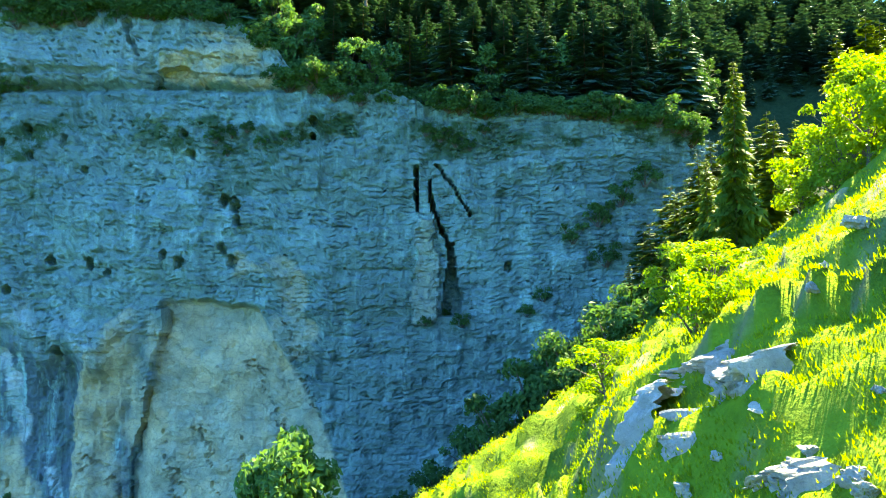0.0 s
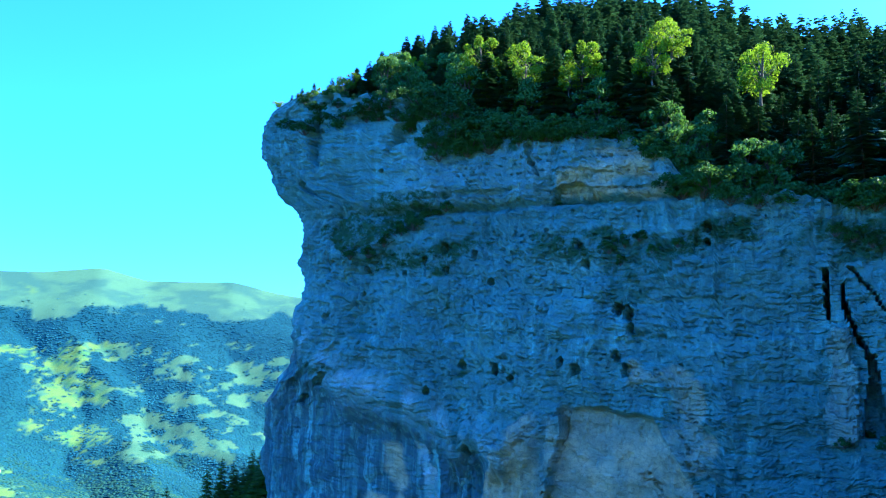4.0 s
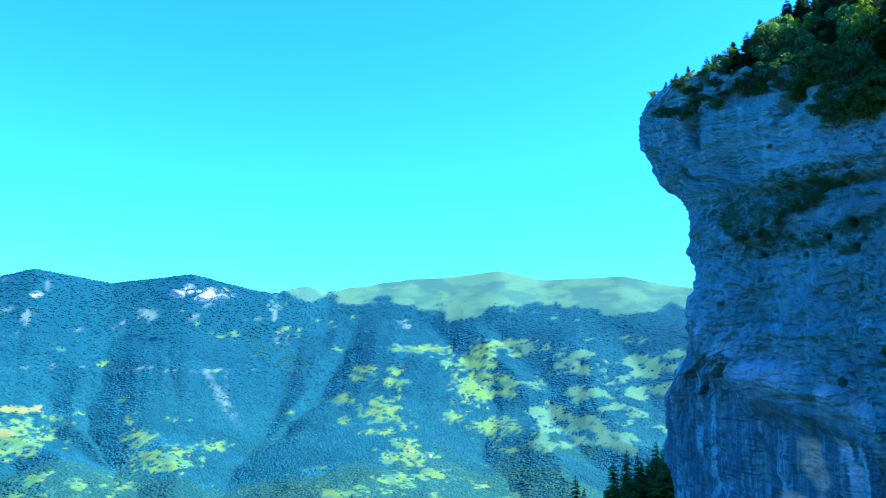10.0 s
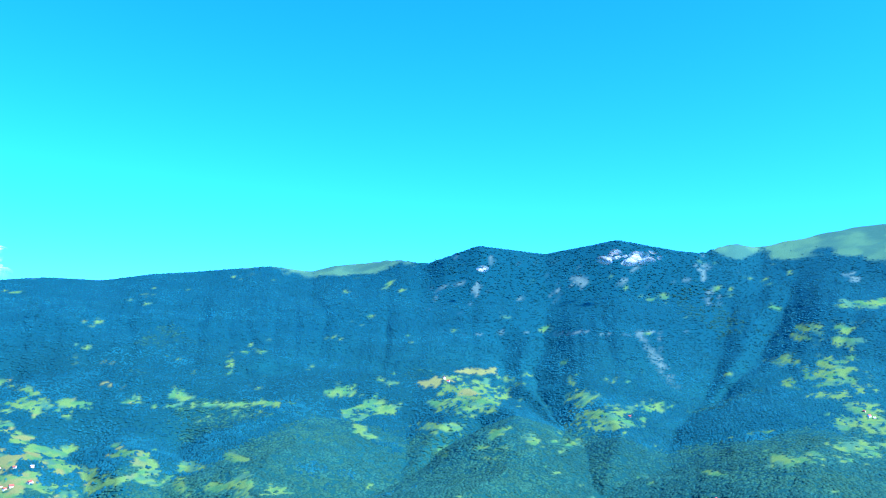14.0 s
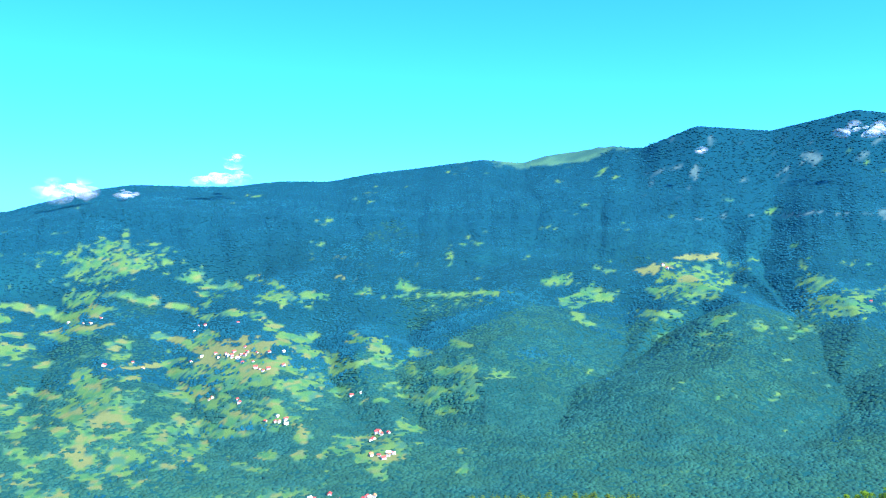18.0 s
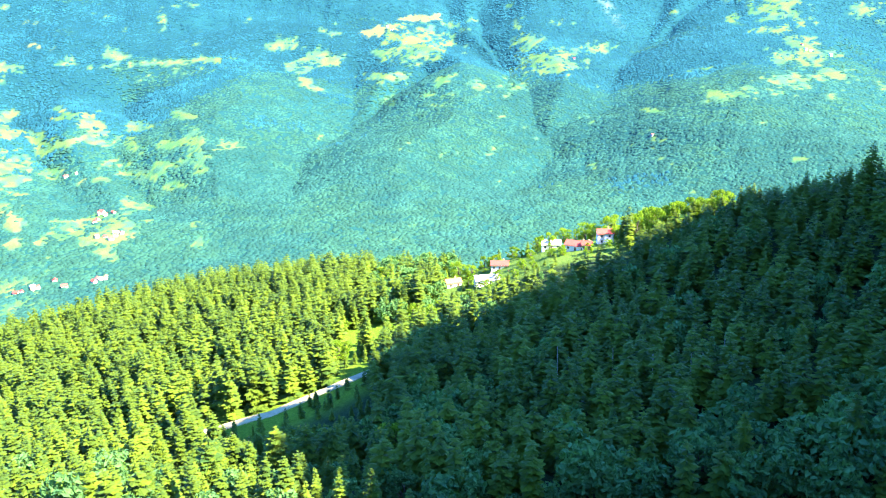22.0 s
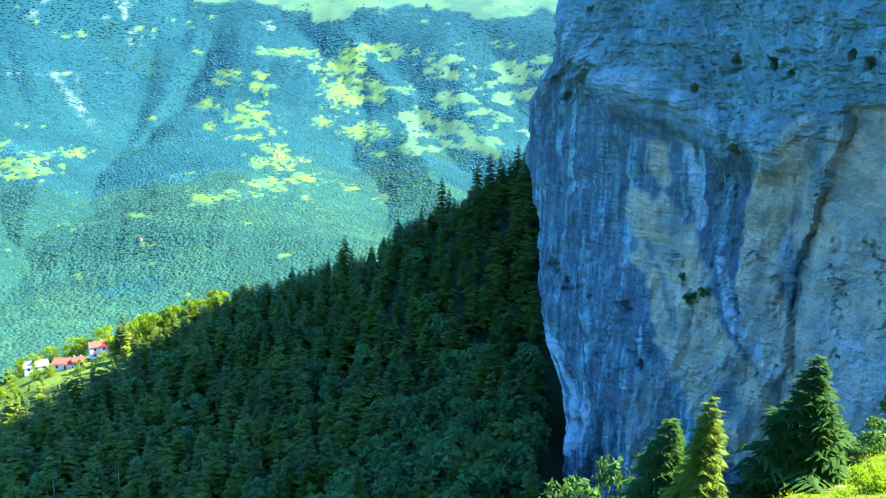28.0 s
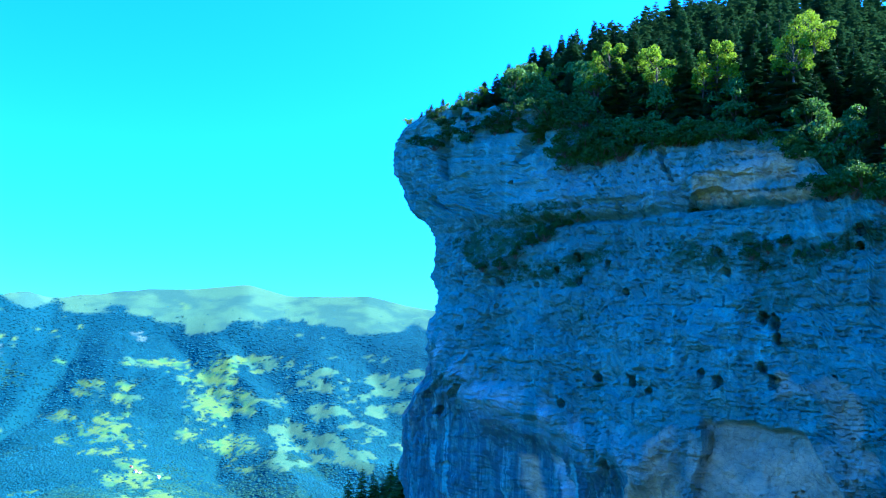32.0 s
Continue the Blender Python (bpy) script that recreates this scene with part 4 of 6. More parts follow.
wet = np.maximum(groove([(-89, -22), (-87.2, -25), (-79.1, -34.6), (-71.8, -47.6), (-66.4, -53.5)], 1.7, 78), groove([(-93, -34), (-90, -42), (-86, -52)], 0.7, 79))
scar = scar * (1 - 0.9 * wet)
for _ in range(1):  # stains fade at their borders
    scar[1:-1, 1:-1] = (scar[1:-1, 1:-1] + scar[:-2, 1:-1] + scar[2:, 1:-1] + scar[1:-1, :-2] + scar[1:-1, 2:]) / 5
pale = 0.5 * np.exp(-((lip - 3.0) / 4.0) ** 2) * step(-64, -72, cx0) * step(-122, -112, cx0) * step(-0.3, 0.3, fbm(cu / 2.2, cz / 14, 3, 98))
pale = np.maximum(pale, 0.18 * strata * step(60, 55, level) * step(-24, -34, cx0))
for patch in ([(-70, -48), (-66, -50), (-58, -55), (-62, -58), (-69, -55)], [(-54, -44), (-46, -47), (-40, -52), (-42, -62), (-55, -60)], [(-117, -58), (-113, -62), (-108, -78), (-114, -92), (-122, -90)], [(-88, -10), (-86, -12), (-82, -28), (-84, -30), (-87, -20)], [(-80, -34), (-78, -34), (-70, -49), (-73, -50)]):
    pale = np.maximum(pale, 0.9 * region(patch, 1.6, 69) * step(-0.5, 0.1, fbm(cu / 1.5, cz / 10, 3, 99)))
moss = step(0.15, 0.5, fbm(cu / 7, cz / 5, 4, 87) + 0.55 * np.exp(-((level - 32) / 4.5) ** 2) - 0.25)
moss = np.maximum(moss, region([(-48, 34), (-30, 33), (-33, 27), (-38, 20), (-45, 19), (-46, 27)], 2.5, 72) * 0.7)
moss = np.maximum(moss, region([(-113, 39.4), (-97, 46), (-84, 46), (-91, 37.5), (-105, 33)], 2.0, 74))
moss = np.maximum(moss, region([(-6, 34), (14, 34), (12, 27), (-4, 26)], 2.0, 73) * 0.8) * (1 - smooth_zone) * step(-8, 4, cz)
attrs = {key: np.vstack([value, np.full(tx.shape, 2.5 if key == "moss" else 0.0)]).ravel() for key, value in (("scar", scar), ("pale", pale), ("moss", moss), ("flute", np.maximum(lower * (1 - 0.85 * np.clip(scar, 0, 1)), wet)), ("block", 0.5 * block_a + 0.5 * block_b))}
cliff = thing("cliff", pose(0, 0, 0), "towering grey limestone cliff, bedded, with a tan scar and overhanging corner", "cliff")
rock_face = put("rock_face", build_mesh("rock_face", np.column_stack([PX.ravel(), PY.ravel(), PZ.ravel()]), grid_faces(*PX.shape), False, None, attrs), ROCK, cliff)


def face_point(x, z):
    """A point on the cliff's front at plan x and height z."""
    j = int(np.argmin(np.abs(plan[:, 0] - x) + 1e3 * (plan[:, 1] > FACE_Y + 14)))
    i = int(np.argmin(np.abs(cz[:, j] - z)))
    return np.array([px[i, j], py[i, j], cz[i, j]])

# ---- trees and shrubs ----
def spruce_arrays(seed, whorls, branches, twigs, spread=0.17, bare=0.10, trunk_sides=7):
    """A spruce one metre high: arrays of its trunk and of its boughs."""
    g = np.random.default_rng(seed)
    V, F = [], []
    for k in range(whorls):
        h = bare + (0.985 - bare) * (k + 0.5 * g.random()) / whorls
        rad = 1.16 * spread * (1 - h) ** 0.66 * (0.8 + 0.4 * g.random()) + 0.006
        for b in range(branches):
            a = 2 * math.pi * (b + 0.9 * g.random()) / branches + 2.4 * k
            reach = rad * (0.65 + 0.5 * g.random())
            out = np.array([math.cos(a), math.sin(a), 0])
            side = np.array([-math.sin(a), math.cos(a), 0])
            sag = (0.30 - 0.35 * h + 0.3 * g.random()) * reach
            hb = h + (0.5 - g.random()) * 1.1 * (0.985 - bare) / whorls
            axis = lambda t: np.array([0, 0, hb]) + out * reach * t + np.array([0, 0, -sag * t**1.2 + 0.25 * sag * t**4])
            base = len(V)
            wid = (0.36 if twigs < 4 else 0.13) * reach + 0.006
            V += [axis(0.0), axis(0.55) + side * wid - [0, 0, 0.25 * wid], axis(1.0), axis(0.55) - side * wid - [0, 0, 0.25 * wid]]
            F += [(base, base + 1, base + 2), (base, base + 2, base + 3)]
            for q in range(twigs):
                t = 0.25 + 0.7 * (q + g.random() * 0.6) / max(twigs, 1)
                for sgn in (-1, 1):
                    length = reach * (0.50 * (1 - t) + 0.22) * (0.7 + 0.6 * g.random())
                    p = axis(t)
                    way = side * sgn * 0.8 + out * 0.62 + np.array([0, 0, -0.25 - 0.3 * g.random()])
                    base = len(V)
                    V += [p - out * 0.20 * length, p + out * 0.26 * length, p + way * length]
                    F += [(base, base + 1, base + 2)]
    ring = np.linspace(0, 2 * math.pi, trunk_sides, endpoint=False)
    TV = np.vstack([np.column_stack([rr * np.cos(ring), rr * np.sin(ring), np.full(trunk_sides, hh)]) for rr, hh in ((0.016, -0.06), (0.0125, 0.05), (0.009, 0.4), (0.005, 0.75), (0.001, 0.99))])
    return TV, grid_faces(5, trunk_sides, True), np.array(V), np.array(F)


def tube(points, r0, r1, sides=6):
    p = np.array(points, float)
    ring = np.linspace(0, 2 * math.pi, sides, endpoint=False)
    rings = []
    for k, q in enumerate(p):
        d = p[min(k + 1, len(p) - 1)] - p[max(k - 1, 0)]
        d /= np.linalg.norm(d)
        u = np.cross(d, [0.3, 0.9, 0.1])
        u /= np.linalg.norm(u)
        w = np.cross(d, u)
        rad = r0 + (r1 - r0) * k / (len(p) - 1)
        rings.append(q + rad * (np.cos(ring)[:, None] * u + np.sin(ring)[:, None] * w))
    return np.vstack(rings), grid_faces(len(p), sides, True)


def leaf_cloud(g, centres, sizes, count, leaf):
    """Leaves (bent quads) on and in lobes round the centres."""
    pick = g.choice(len(centres), count, p=np.array(sizes) ** 2 / np.sum(np.array(sizes) ** 2))
    way = g.normal(size=(count, 3))
    way /= np.linalg.norm(way, axis=1)[:, None]
    way[:, 2] = np.where(way[:, 2] < -0.6, -way[:, 2], way[:, 2])
    c = np.array(centres)[pick] + way * (np.array(sizes)[pick] * (0.35 + 0.85 * g.random(count) ** 0.7))[:, None] * [1, 1, 0.8]
    nrm = way + 0.8 * g.normal(size=(count, 3))
    nrm /= np.linalg.norm(nrm, axis=1)[:, None]
    u = np.cross(nrm, g.normal(size=(count, 3)))
    u /= np.linalg.norm(u, axis=1)[:, None]
    w = np.cross(nrm, u)
    s = (leaf * (0.6 + 0.8 * g.random(count)))[:, None]
    quad = np.stack([c - u * s, c - w * s * 0.55 + nrm * 0.2 * s, c + u * s, c + w * s * 0.55 + nrm * 0.2 * s], 1)
    idx = np.arange(count)[:, None] * 4
    return quad.reshape(-1, 3), np.vstack([idx + [0, 1, 2], idx + [0, 2, 3]])


def broadleaf_arrays(seed, leaves, leaf, lobes=21, low=0.06, round_=0.36):
    """A broadleaved tree one metre high."""
    g = np.random.default_rng(seed)
    centres, sizes, TV, TF, count = [], [], [], [], 0

    def add(vf):
        nonlocal count
        TV.append(vf[0]), TF.append(vf[1] + count)
        count += len(vf[0])

    lean = g.normal(size=2) * 0.03
    add(tube([(0, 0, -0.08), (0, 0, 0.1), (*lean, 0.35), (*(2 * lean), 0.7)], 0.028, 0.008))
    for k in range(lobes):
        a, h = 2.4 * k + g.random(), low + 0.02 + (0.76 - low) * k / (lobes - 1) + 0.05 * g.normal()
        out = round_ * (1.05 - abs(h - 0.5)) * (0.45 + 0.5 * g.random()) * (1 if k < lobes - 2 else 0.3)
        c = np.array([math.cos(a) * out, math.sin(a) * out, h + 0.12])
        centres.append(c), sizes.append(0.06 + 0.11 * g.random())
        root = np.array([*(lean * h / 0.35), max(h * 0.6, 0.12)])
        add(tube([root, (root + c) / 2 + [0, 0, 0.02], c], 0.011, 0.003, 4))
    CV, CF = leaf_cloud(g, centres, sizes, leaves, leaf)
    return np.vstack(TV), np.vstack(TF), CV, CF


def shrub_arrays(seed, leaves, leaf, lobes=13):
    g = np.random.default_rng(seed)
    centres = [np.array([0.33 * g.normal(), 0.33 * g.normal(), 0.15 + 0.6 * g.random() ** 1.4]) for _ in range(lobes)]
    sizes = [0.12 + 0.17 * g.random() for _ in range(lobes)]
    TV, TF, count = [], [], 0
    for c in centres:
        v_, f_ = tube([(0.1 * c[0], 0.1 * c[1], -0.15), c * [0.6, 0.6, 0.5], c], 0.025, 0.008, 4)
        TV.append(v_), TF.append(f_ + count)
        count += len(v_)
    CV, CF = leaf_cloud(g, centres, sizes, leaves, leaf)
    return np.vstack(TV), np.vstack(TF), CV, CF


def tree_master(name, arrays, leaf_material, label, category, group):
    """A tree built once, kept far below the ground's edge of use: the first copy stands in for it."""
    TV, TF, CV, CF = arrays
    return (build_mesh("trunk", TV, TF, True), build_mesh("crown", CV, CF), leaf_material, name, label, category, group)


def plant(kind, x, y, height, sink=0.0, z=None, girth=1.0, turn=None):
    trunk, crown, leaf_material, name, label, category, group = kind
    z = float(terrain(x, y)) if z is None else z
    m = pose(x, y, z - sink, 2 * random.gauss(0, 1), 2 * random.gauss(0, 1), random.uniform(0, 360) if turn is None else turn)
    ob = thing(name, m @ Matrix.Diagonal((height * girth, height * girth, height, 1)), label, category, group)
    put("trunk", trunk, BARK, ob)
    put("crown", crown, leaf_material, ob)
    return ob


def scatter(kind_arrays, xs, ys, heights, zs=None, girth=1.0):
    """Many trees as one pair of arrays (trunks left out where they cannot be seen)."""
    zs = terrain(xs, ys) if zs is None else zs
    V, F, count = [], [], 0
    g = np.random.default_rng(len(xs))
    turns, wide = g.uniform(0, 6.283, len(xs)), g.uniform(0.85, 1.2, len(xs)) * girth
    for k in range(len(xs)):
        av, af = kind_arrays[k % len(kind_arrays)]
        c, s = math.cos(turns[k]), math.sin(turns[k])
        p = np.empty_like(av)
        p[:, 0] = (c * av[:, 0] - s * av[:, 1]) * heights[k] * wide[k] + xs[k]
        p[:, 1] = (s * av[:, 0] + c * av[:, 1]) * heights[k] * wide[k] + ys[k]
        p[:, 2] = av[:, 2] * heights[k] + zs[k]
        V.append(p), F.append(af + count)
        count += len(av)
    return np.vstack(V), np.vstack(F)


SPRUCES = [tree_master("spruce", spruce_arrays(s, 19, 9, 3, sp), SPRUCE, "dark green spruce in the mountain wood", "tree", "spruces of the wood") for s, sp in ((1, 0.21), (2, 0.19), (3, 0.24))]
FINE_SPRUCES = [tree_master("spruce", spruce_arrays(s, 30, 11, 5, 0.24, 0.05), SPRUCE, "young spruce standing on the grassy lip before the cliff", "tree", "spruces on the lip") for s in (11, 12)]
SHADED_LIP_SPRUCES = [tree_master("shaded_spruce", spruce_arrays(s, 30, 12, 5, 0.29, 0.03), SHADED_LIP_SPRUCE, "broad spruce standing on the grassy lip, coloured dark green for shade", "tree", "firs on the lip") for s in (13, 14)]
BROADLEAVES = [tree_master("broadleaf_tree", broadleaf_arrays(s, 2400, 0.032), LEAVES, "green broadleaved tree among the spruces", "tree", "broadleaved trees") for s in (21, 22, 23)]
SUNNY_BROADLEAVES = [tree_master("broadleaf_tree", broadleaf_arrays(s, 2800, 0.026, 17, 0.0, 0.50), SUNLIT_LEAVES, "yellow-green broadleaved tree lit by the sun", "tree", "sunlit broadleaved trees") for s in (31, 32)]
SHADED_SPRUCES = [tree_master("shaded_spruce", spruce_arrays(s, 20, 9, 3, sp, 0.08), SHADED_SPRUCE, "tall spruce on top of the cliff, shade put into its dark blue-green colour", "tree", "firs on the cliff") for s, sp in ((5, 0.20), (6, 0.23), (7, 0.26), (8, 0.18))]
SHRUBS = [tree_master("shrub", shrub_arrays(s, 1300, 0.055), SHRUB, "dense green shrub on the steep slope", "shrub", "shrubs") for s in (41, 42)]
SUNNY_SHRUBS = [tree_master("shrub", shrub_arrays(s, 1600, 0.045), SUNLIT_LEAVES, "sunlit yellow-green shrub in the grass", "shrub", "sunlit shrubs") for s in (43, 44)]


def at(az, r):
    return -r * math.sin(radians(az)), r * math.cos(radians(az))


def spread(az_range, r_range, gap, seed, ok=None):
    """Places in a sector, jittered, about gap metres apart."""
    g = np.random.default_rng(seed)
    pts = []
    r = r_range[0]
    while r < r_range[1]:
        da = math.degrees(gap / r)
        for a in np.arange(az_range[0], az_range[1], da):
            aa, rr = a + da * (g.random() - 0.5) * 0.9, r + gap * (g.random() - 0.5) * 0.9
            x, y = at(aa, rr)
            if ok is None or ok(x, y, aa, rr):
                pts.append((x, y))
        r += gap
    g.shuffle(pts)
    return pts

# ---- the wood on top of the cliff ----
def on_top(x, y, a, r):
    edge = -112 - 0.15 * (y - 182)
    return x > edge + 3 and y > 180 + 40 * float(step(50, 90, x)) + (3 if x < -84 else 0)


random.seed(3)
SKY_X, SKY_Z = [-140, -134, -121, -114, -104, -100, -90, -81, -60, -40, -23, 0, 30, 60], [72, 73, 76, 80, 83.5, 85.5, 87, 89, 90, 88, 84, 82, 80, 80]
BROW_X, BROW_Z = [-134, -117, -112, -106, -98, -91, -86, -72, -63, -45, -37, -34, -32, -14, 5, 20, 50], [72, 72, 68, 61, 66, 64, 55, 56, 57, 57, 53, 46, 42, 41, 37, 37, 33]


def wooded(x, y):
    """Ground height of the steep wooded brow."""
    return max(float(terrain(x, y)), float(cliff_top(x)) - 0.3 + 0.75 * max(y - 171, 0)) if x > -112 else max(float(terrain(x, y)), 72.0)


def tall_enough(x, y, z):
    return (np.interp(x * 165 / y, SKY_X, SKY_Z) - 1.6) * y / 165 + 1.6 - z


spruces_left = 165
for y0 in (173, 178, 184, 191, 199, 208):
    x = -131.0 - (y0 - 173) * 0.1
    while x < 56:
        px_, py_ = x + random.uniform(-1.6, 1.6), y0 + random.uniform(-2.4, 2.4) + 9 * max(0, (x - 42) / 14)
        z_ = wooded(px_, py_)
        room = tall_enough(px_, py_, z_)
        h = min(room * random.choice((0.55, 0.75, 0.9, 1.02)), random.uniform(17, 25))
        if h > 2.5 and (px_ > -118 or py_ < 190):
            if y0 < 180 and random.random() < 0.45:
                plant(random.choice(BROADLEAVES), px_, py_, min(0.75 * h, 13), 0.4, z_)
            elif spruces_left and h > 4:
                spruces_left -= 1
                plant(random.choice(SHADED_SPRUCES), px_, py_, h, 0.4, z_)
        x += random.uniform(3.6, 6.4) * (0.75 if x < -95 else 1.0)
more = []
for x, y in spread((-30, 36), (212, 330), 5.6, 61, on_top):
    more.append((x, y, min(random.uniform(9, 21), max(4, 1.05 * float(tall_enough(x, y, float(terrain(x, y))))))))
# yellow-green trees that catch the sun over the brow
for x, top_z, h in ((-75, 82, 10), (-79, 79, 8), (-72, 77, 7), (-64, 79, 11), (-51, 77, 10), (-54, 73, 8), (-48.5, 74, 7), (-36, 76, 11), (-32, 79, 9), (-15, 71, 13), (-93, 80, 6), (-98, 79, 5), (-125, 75, 4), (-120, 76, 4), (-110, 79, 5)):
    y = random.uniform(170, 175)
    plant(random.choice(SUNNY_BROADLEAVES), x * y / 165, y, 0.95 * h, 0, (top_z - 1.6) * y / 165 + 1.6 - 0.95 * h, random.uniform(0.75, 1.0))
# dark broadleaved growth hanging over the brow
hang = []
for k in range(360):
    x = -136 + 184 * (k + random.random()) / 250 if k < 270 else -97 + 62 * (k - 270 + random.random()) / 90
    low, high = float(np.interp(x, BROW_X, BROW_Z)), float(cliff_top(x)) + 1.0
    u = random.random()
    if x < -110:
        y = 169 + 13 * random.random()
        if u < 0.22:
            plant(random.choice(SHADED_SPRUCES), x, y, random.uniform(2.5, 5.5) * (1 + 0.05 * (x + 133)), 0.3, 72.8 + 1.0 * (x < -116))
        else:
            plant(random.choice(SUNNY_SHRUBS if u < 0.75 else SHRUBS), x, y, random.uniform(2.0, 3.6), 0.4, 73.0 + 1.2 * (x < -116), 1.25)
    elif low + 1.5 < high and u < 0.6:
        p = face_point(x, low + (high - low) * random.random())
        size = random.uniform(2.6, 5.4) * (0.7 if x < -95 else 1)
        if k % 2:
            plant(random.choice(SHRUBS), p[0], p[1] - 0.3, size, 1.2, p[2], 1.25)
        else:
            hang.append((p[0], p[1] - 0.3, p[2] - 1.2, size))
    else:
        y = 167.5 + 12 * random.random() + 9 * max(0, (x - 42) / 10)
        size = random.uniform(2.6, 6.0) * (0.55 if x < -100 else 1)
        if k % 2:
            plant(random.choice(SHRUBS), x, y, size, 0.6, wooded(x, y), 1.15)
        else:
            hang.append((x, y, wooded(x, y) - 0.6, size))
A = np.array(hang)
tagged(put("brow_growth", build_mesh("brow_growth", *scatter([tuple(shrub_arrays(s_, 700, 0.07)[2:]) for s_ in (45, 46)], A[:, 0], A[:, 1], A[:, 3], A[:, 2], 1.2)), SHRUB), "dense dark shrub growth hanging over the cliff's brow", "shrubs", kind="stuff")

# ---- the shaded wood under the cliff and the sunlit wood on the spur ----
low_spruce = [tuple(spruce_arrays(s, 13, 7, 1, 0.22)[2:]) for s in (71, 72, 73)]
low_broad = [tuple(broadleaf_arrays(s, 420, 0.062)[2:]) for s in (74, 75, 76)]


def clear_of_village(x, y, a, r):
    if 66 < a < 79 and 385 < r < 442:
        return False
    if 80 < a < 86.5 and 328 < r < 366 + 6 * math.sin(2.1 * a):  # the sunny glade
        return False
    return abs(r - road_radius(a)) > 5.5 or not 84 < a < 104


def road_radius(a):
    return float(np.interp(a, [80, 84, 88, 92.4, 97, 106], [316, 300, 288, 279, 284, 296]))


WOOD_AZ = [38.4, 39.3, 41.3, 43.2, 45.4, 47.2, 49.1, 52.6, 55.0, 57.7, 61.5, 64.4, 66]
WOOD_EL = [-4.1, -5.2, -7.0, -8.4, -9.2, -10.0, -12.0, -12.7, -13.6, -14.1, -15.4, -16.8, -17.2]


def wood_height(x, y):
    """How tall a tree may grow at a place to stay under the shaded wood's canopy line."""
    a, r = math.degrees(math.atan2(-x, y)), math.hypot(x, y)
    return EYE + r * math.tan(radians(float(np.interp(a, WOOD_AZ, WOOD_EL)))) - float(terrain(x, y))


shade = spread((37.5, 84), (95, 408), 7.6, 62, clear_of_village)
sunny = spread((78, 118), (165, 565), 7.2, 63, clear_of_village)
kept, stuff_spruce, stuff_broad = 0, [], []
for x, y in sunny:
    a, r = math.degrees(math.atan2(-x, y)), math.hypot(x, y)
    leafy_zone = r < 250 or (a < 84 and r > 312)
    h = random.uniform(15, 22) if not leafy_zone else random.uniform(10, 18)
    if 79 < a < 87.5 and 280 < r < 322:
        h = random.uniform(5, 8)
    if 84.5 < a < 96.5 and 190 < r < road_radius(a):
        h = random.uniform(5, 8) if r > 240 else random.uniform(8, 13)
    if 65 < a < 80 and 345 < r < 386:
        h = random.uniform(4.5, 8)
    if leafy_zone and random.random() < (0.2 if a > 85 else 0.5):
        if kept < 105 and random.random() < 0.3:
            plant(random.choice(SUNNY_BROADLEAVES), x, y, 0.8 * h, 0.3)
            kept += 1
        else:
            stuff_broad.append((x, y, 0.8 * h))
    elif kept < 105 and r < 400:
        plant(random.choice(SPRUCES), x, y, h, 0.3)
        kept += 1
    else:
        stuff_spruce.append((x, y, h))
kept = 0
for x, y in shade:
    a, r = math.degrees(math.atan2(-x, y)), math.hypot(x, y)
    if (x > -118 and y > 150) or r < 95 + 70 * float(step(44, 56, a)):
        continue
    broad = r < 215 - 1.6 * max(a - 46, 0) or (a < 46 and r < 270)
    h = random.uniform(14, 23) if r > 170 else random.uniform(7, 13)
    if 65 < a < 80 and 345 < r < 386:
        h = random.uniform(4.5, 8)
    if a < 65:
        h = max(4.0, min(h, wood_height(x, y) * random.uniform(0.86, 1.05)))
    if random.random() < (0.72 if broad else 0.08):
        if kept < 60:
            plant(random.choice(BROADLEAVES), x, y, 0.7 * h, 0.3)
            kept += 1
        else:
            stuff_broad.append((x, y, 0.7 * h))
    elif kept < 60:
        plant(random.choice(SPRUCES), x, y, h, 0.3)
        kept += 1
    else:
        stuff_spruce.append((x, y, h))
# sunlit spruces below the road, and trees in the glade
for k in range(56):
    a, r = 86.5 + 11.5 * (k + random.random()) / 56, random.uniform(206, 262)
    x, y = at(a, r)
    h = (EYE + r * math.tan(radians(-29.6)) - float(terrain(x, y))) * random.uniform(0.75, 1.08)
    if h > 4:
        plant(random.choice(SPRUCES), x, y, min(h, 22), 0.3, girth=1.3)
for k in range(20):
    plant(random.choice(SUNNY_BROADLEAVES), *at(random.uniform(79.5, 87), random.choice((random.uniform(322, 334), random.uniform(352, 380)))), random.uniform(3, 9), 0.3)
# tall spruces along the crest
for k in range(48):
    a = 38.2 + 24.5 * (k + random.random()) / 48
    r = float(np.interp(a, CREST_AZ, CREST_R)) + random.uniform(-16, 6)
    x, y = at(a, r)
    plant(random.choice(SPRUCES), x, y, max(5.0, min(24.0, wood_height(x, y) + random.choice((-3.0, -1.0, 0.5, 2.5)))), 0.3, girth=1.0)
for a, top_el, girth in ((50.8, -10.7, 1.0), (50.2, -11.5, 0.8), (43.97, -6.5, 1.1), (43.5, -7.2, 0.8), (40.72, -4.6, 0.9), (39.85, -4.95, 0.9), (41.6, -5.25, 0.8), (38.93, -4.0, 0.9), (54.5, -12.7, 0.9), (45.4, -8.5, 0.8), (47.0, -9.3, 0.8), (53.2, -12.3, 0.7)):
    r = float(np.interp(a, CREST_AZ, CREST_R)) - 4
    x, y = at(a, r)
    plant(random.choice(SPRUCES), x, y, max(8.0, EYE + r * math.tan(radians(top_el)) - float(terrain(x, y))), 0.3, girth=girth)
A = np.array(more)
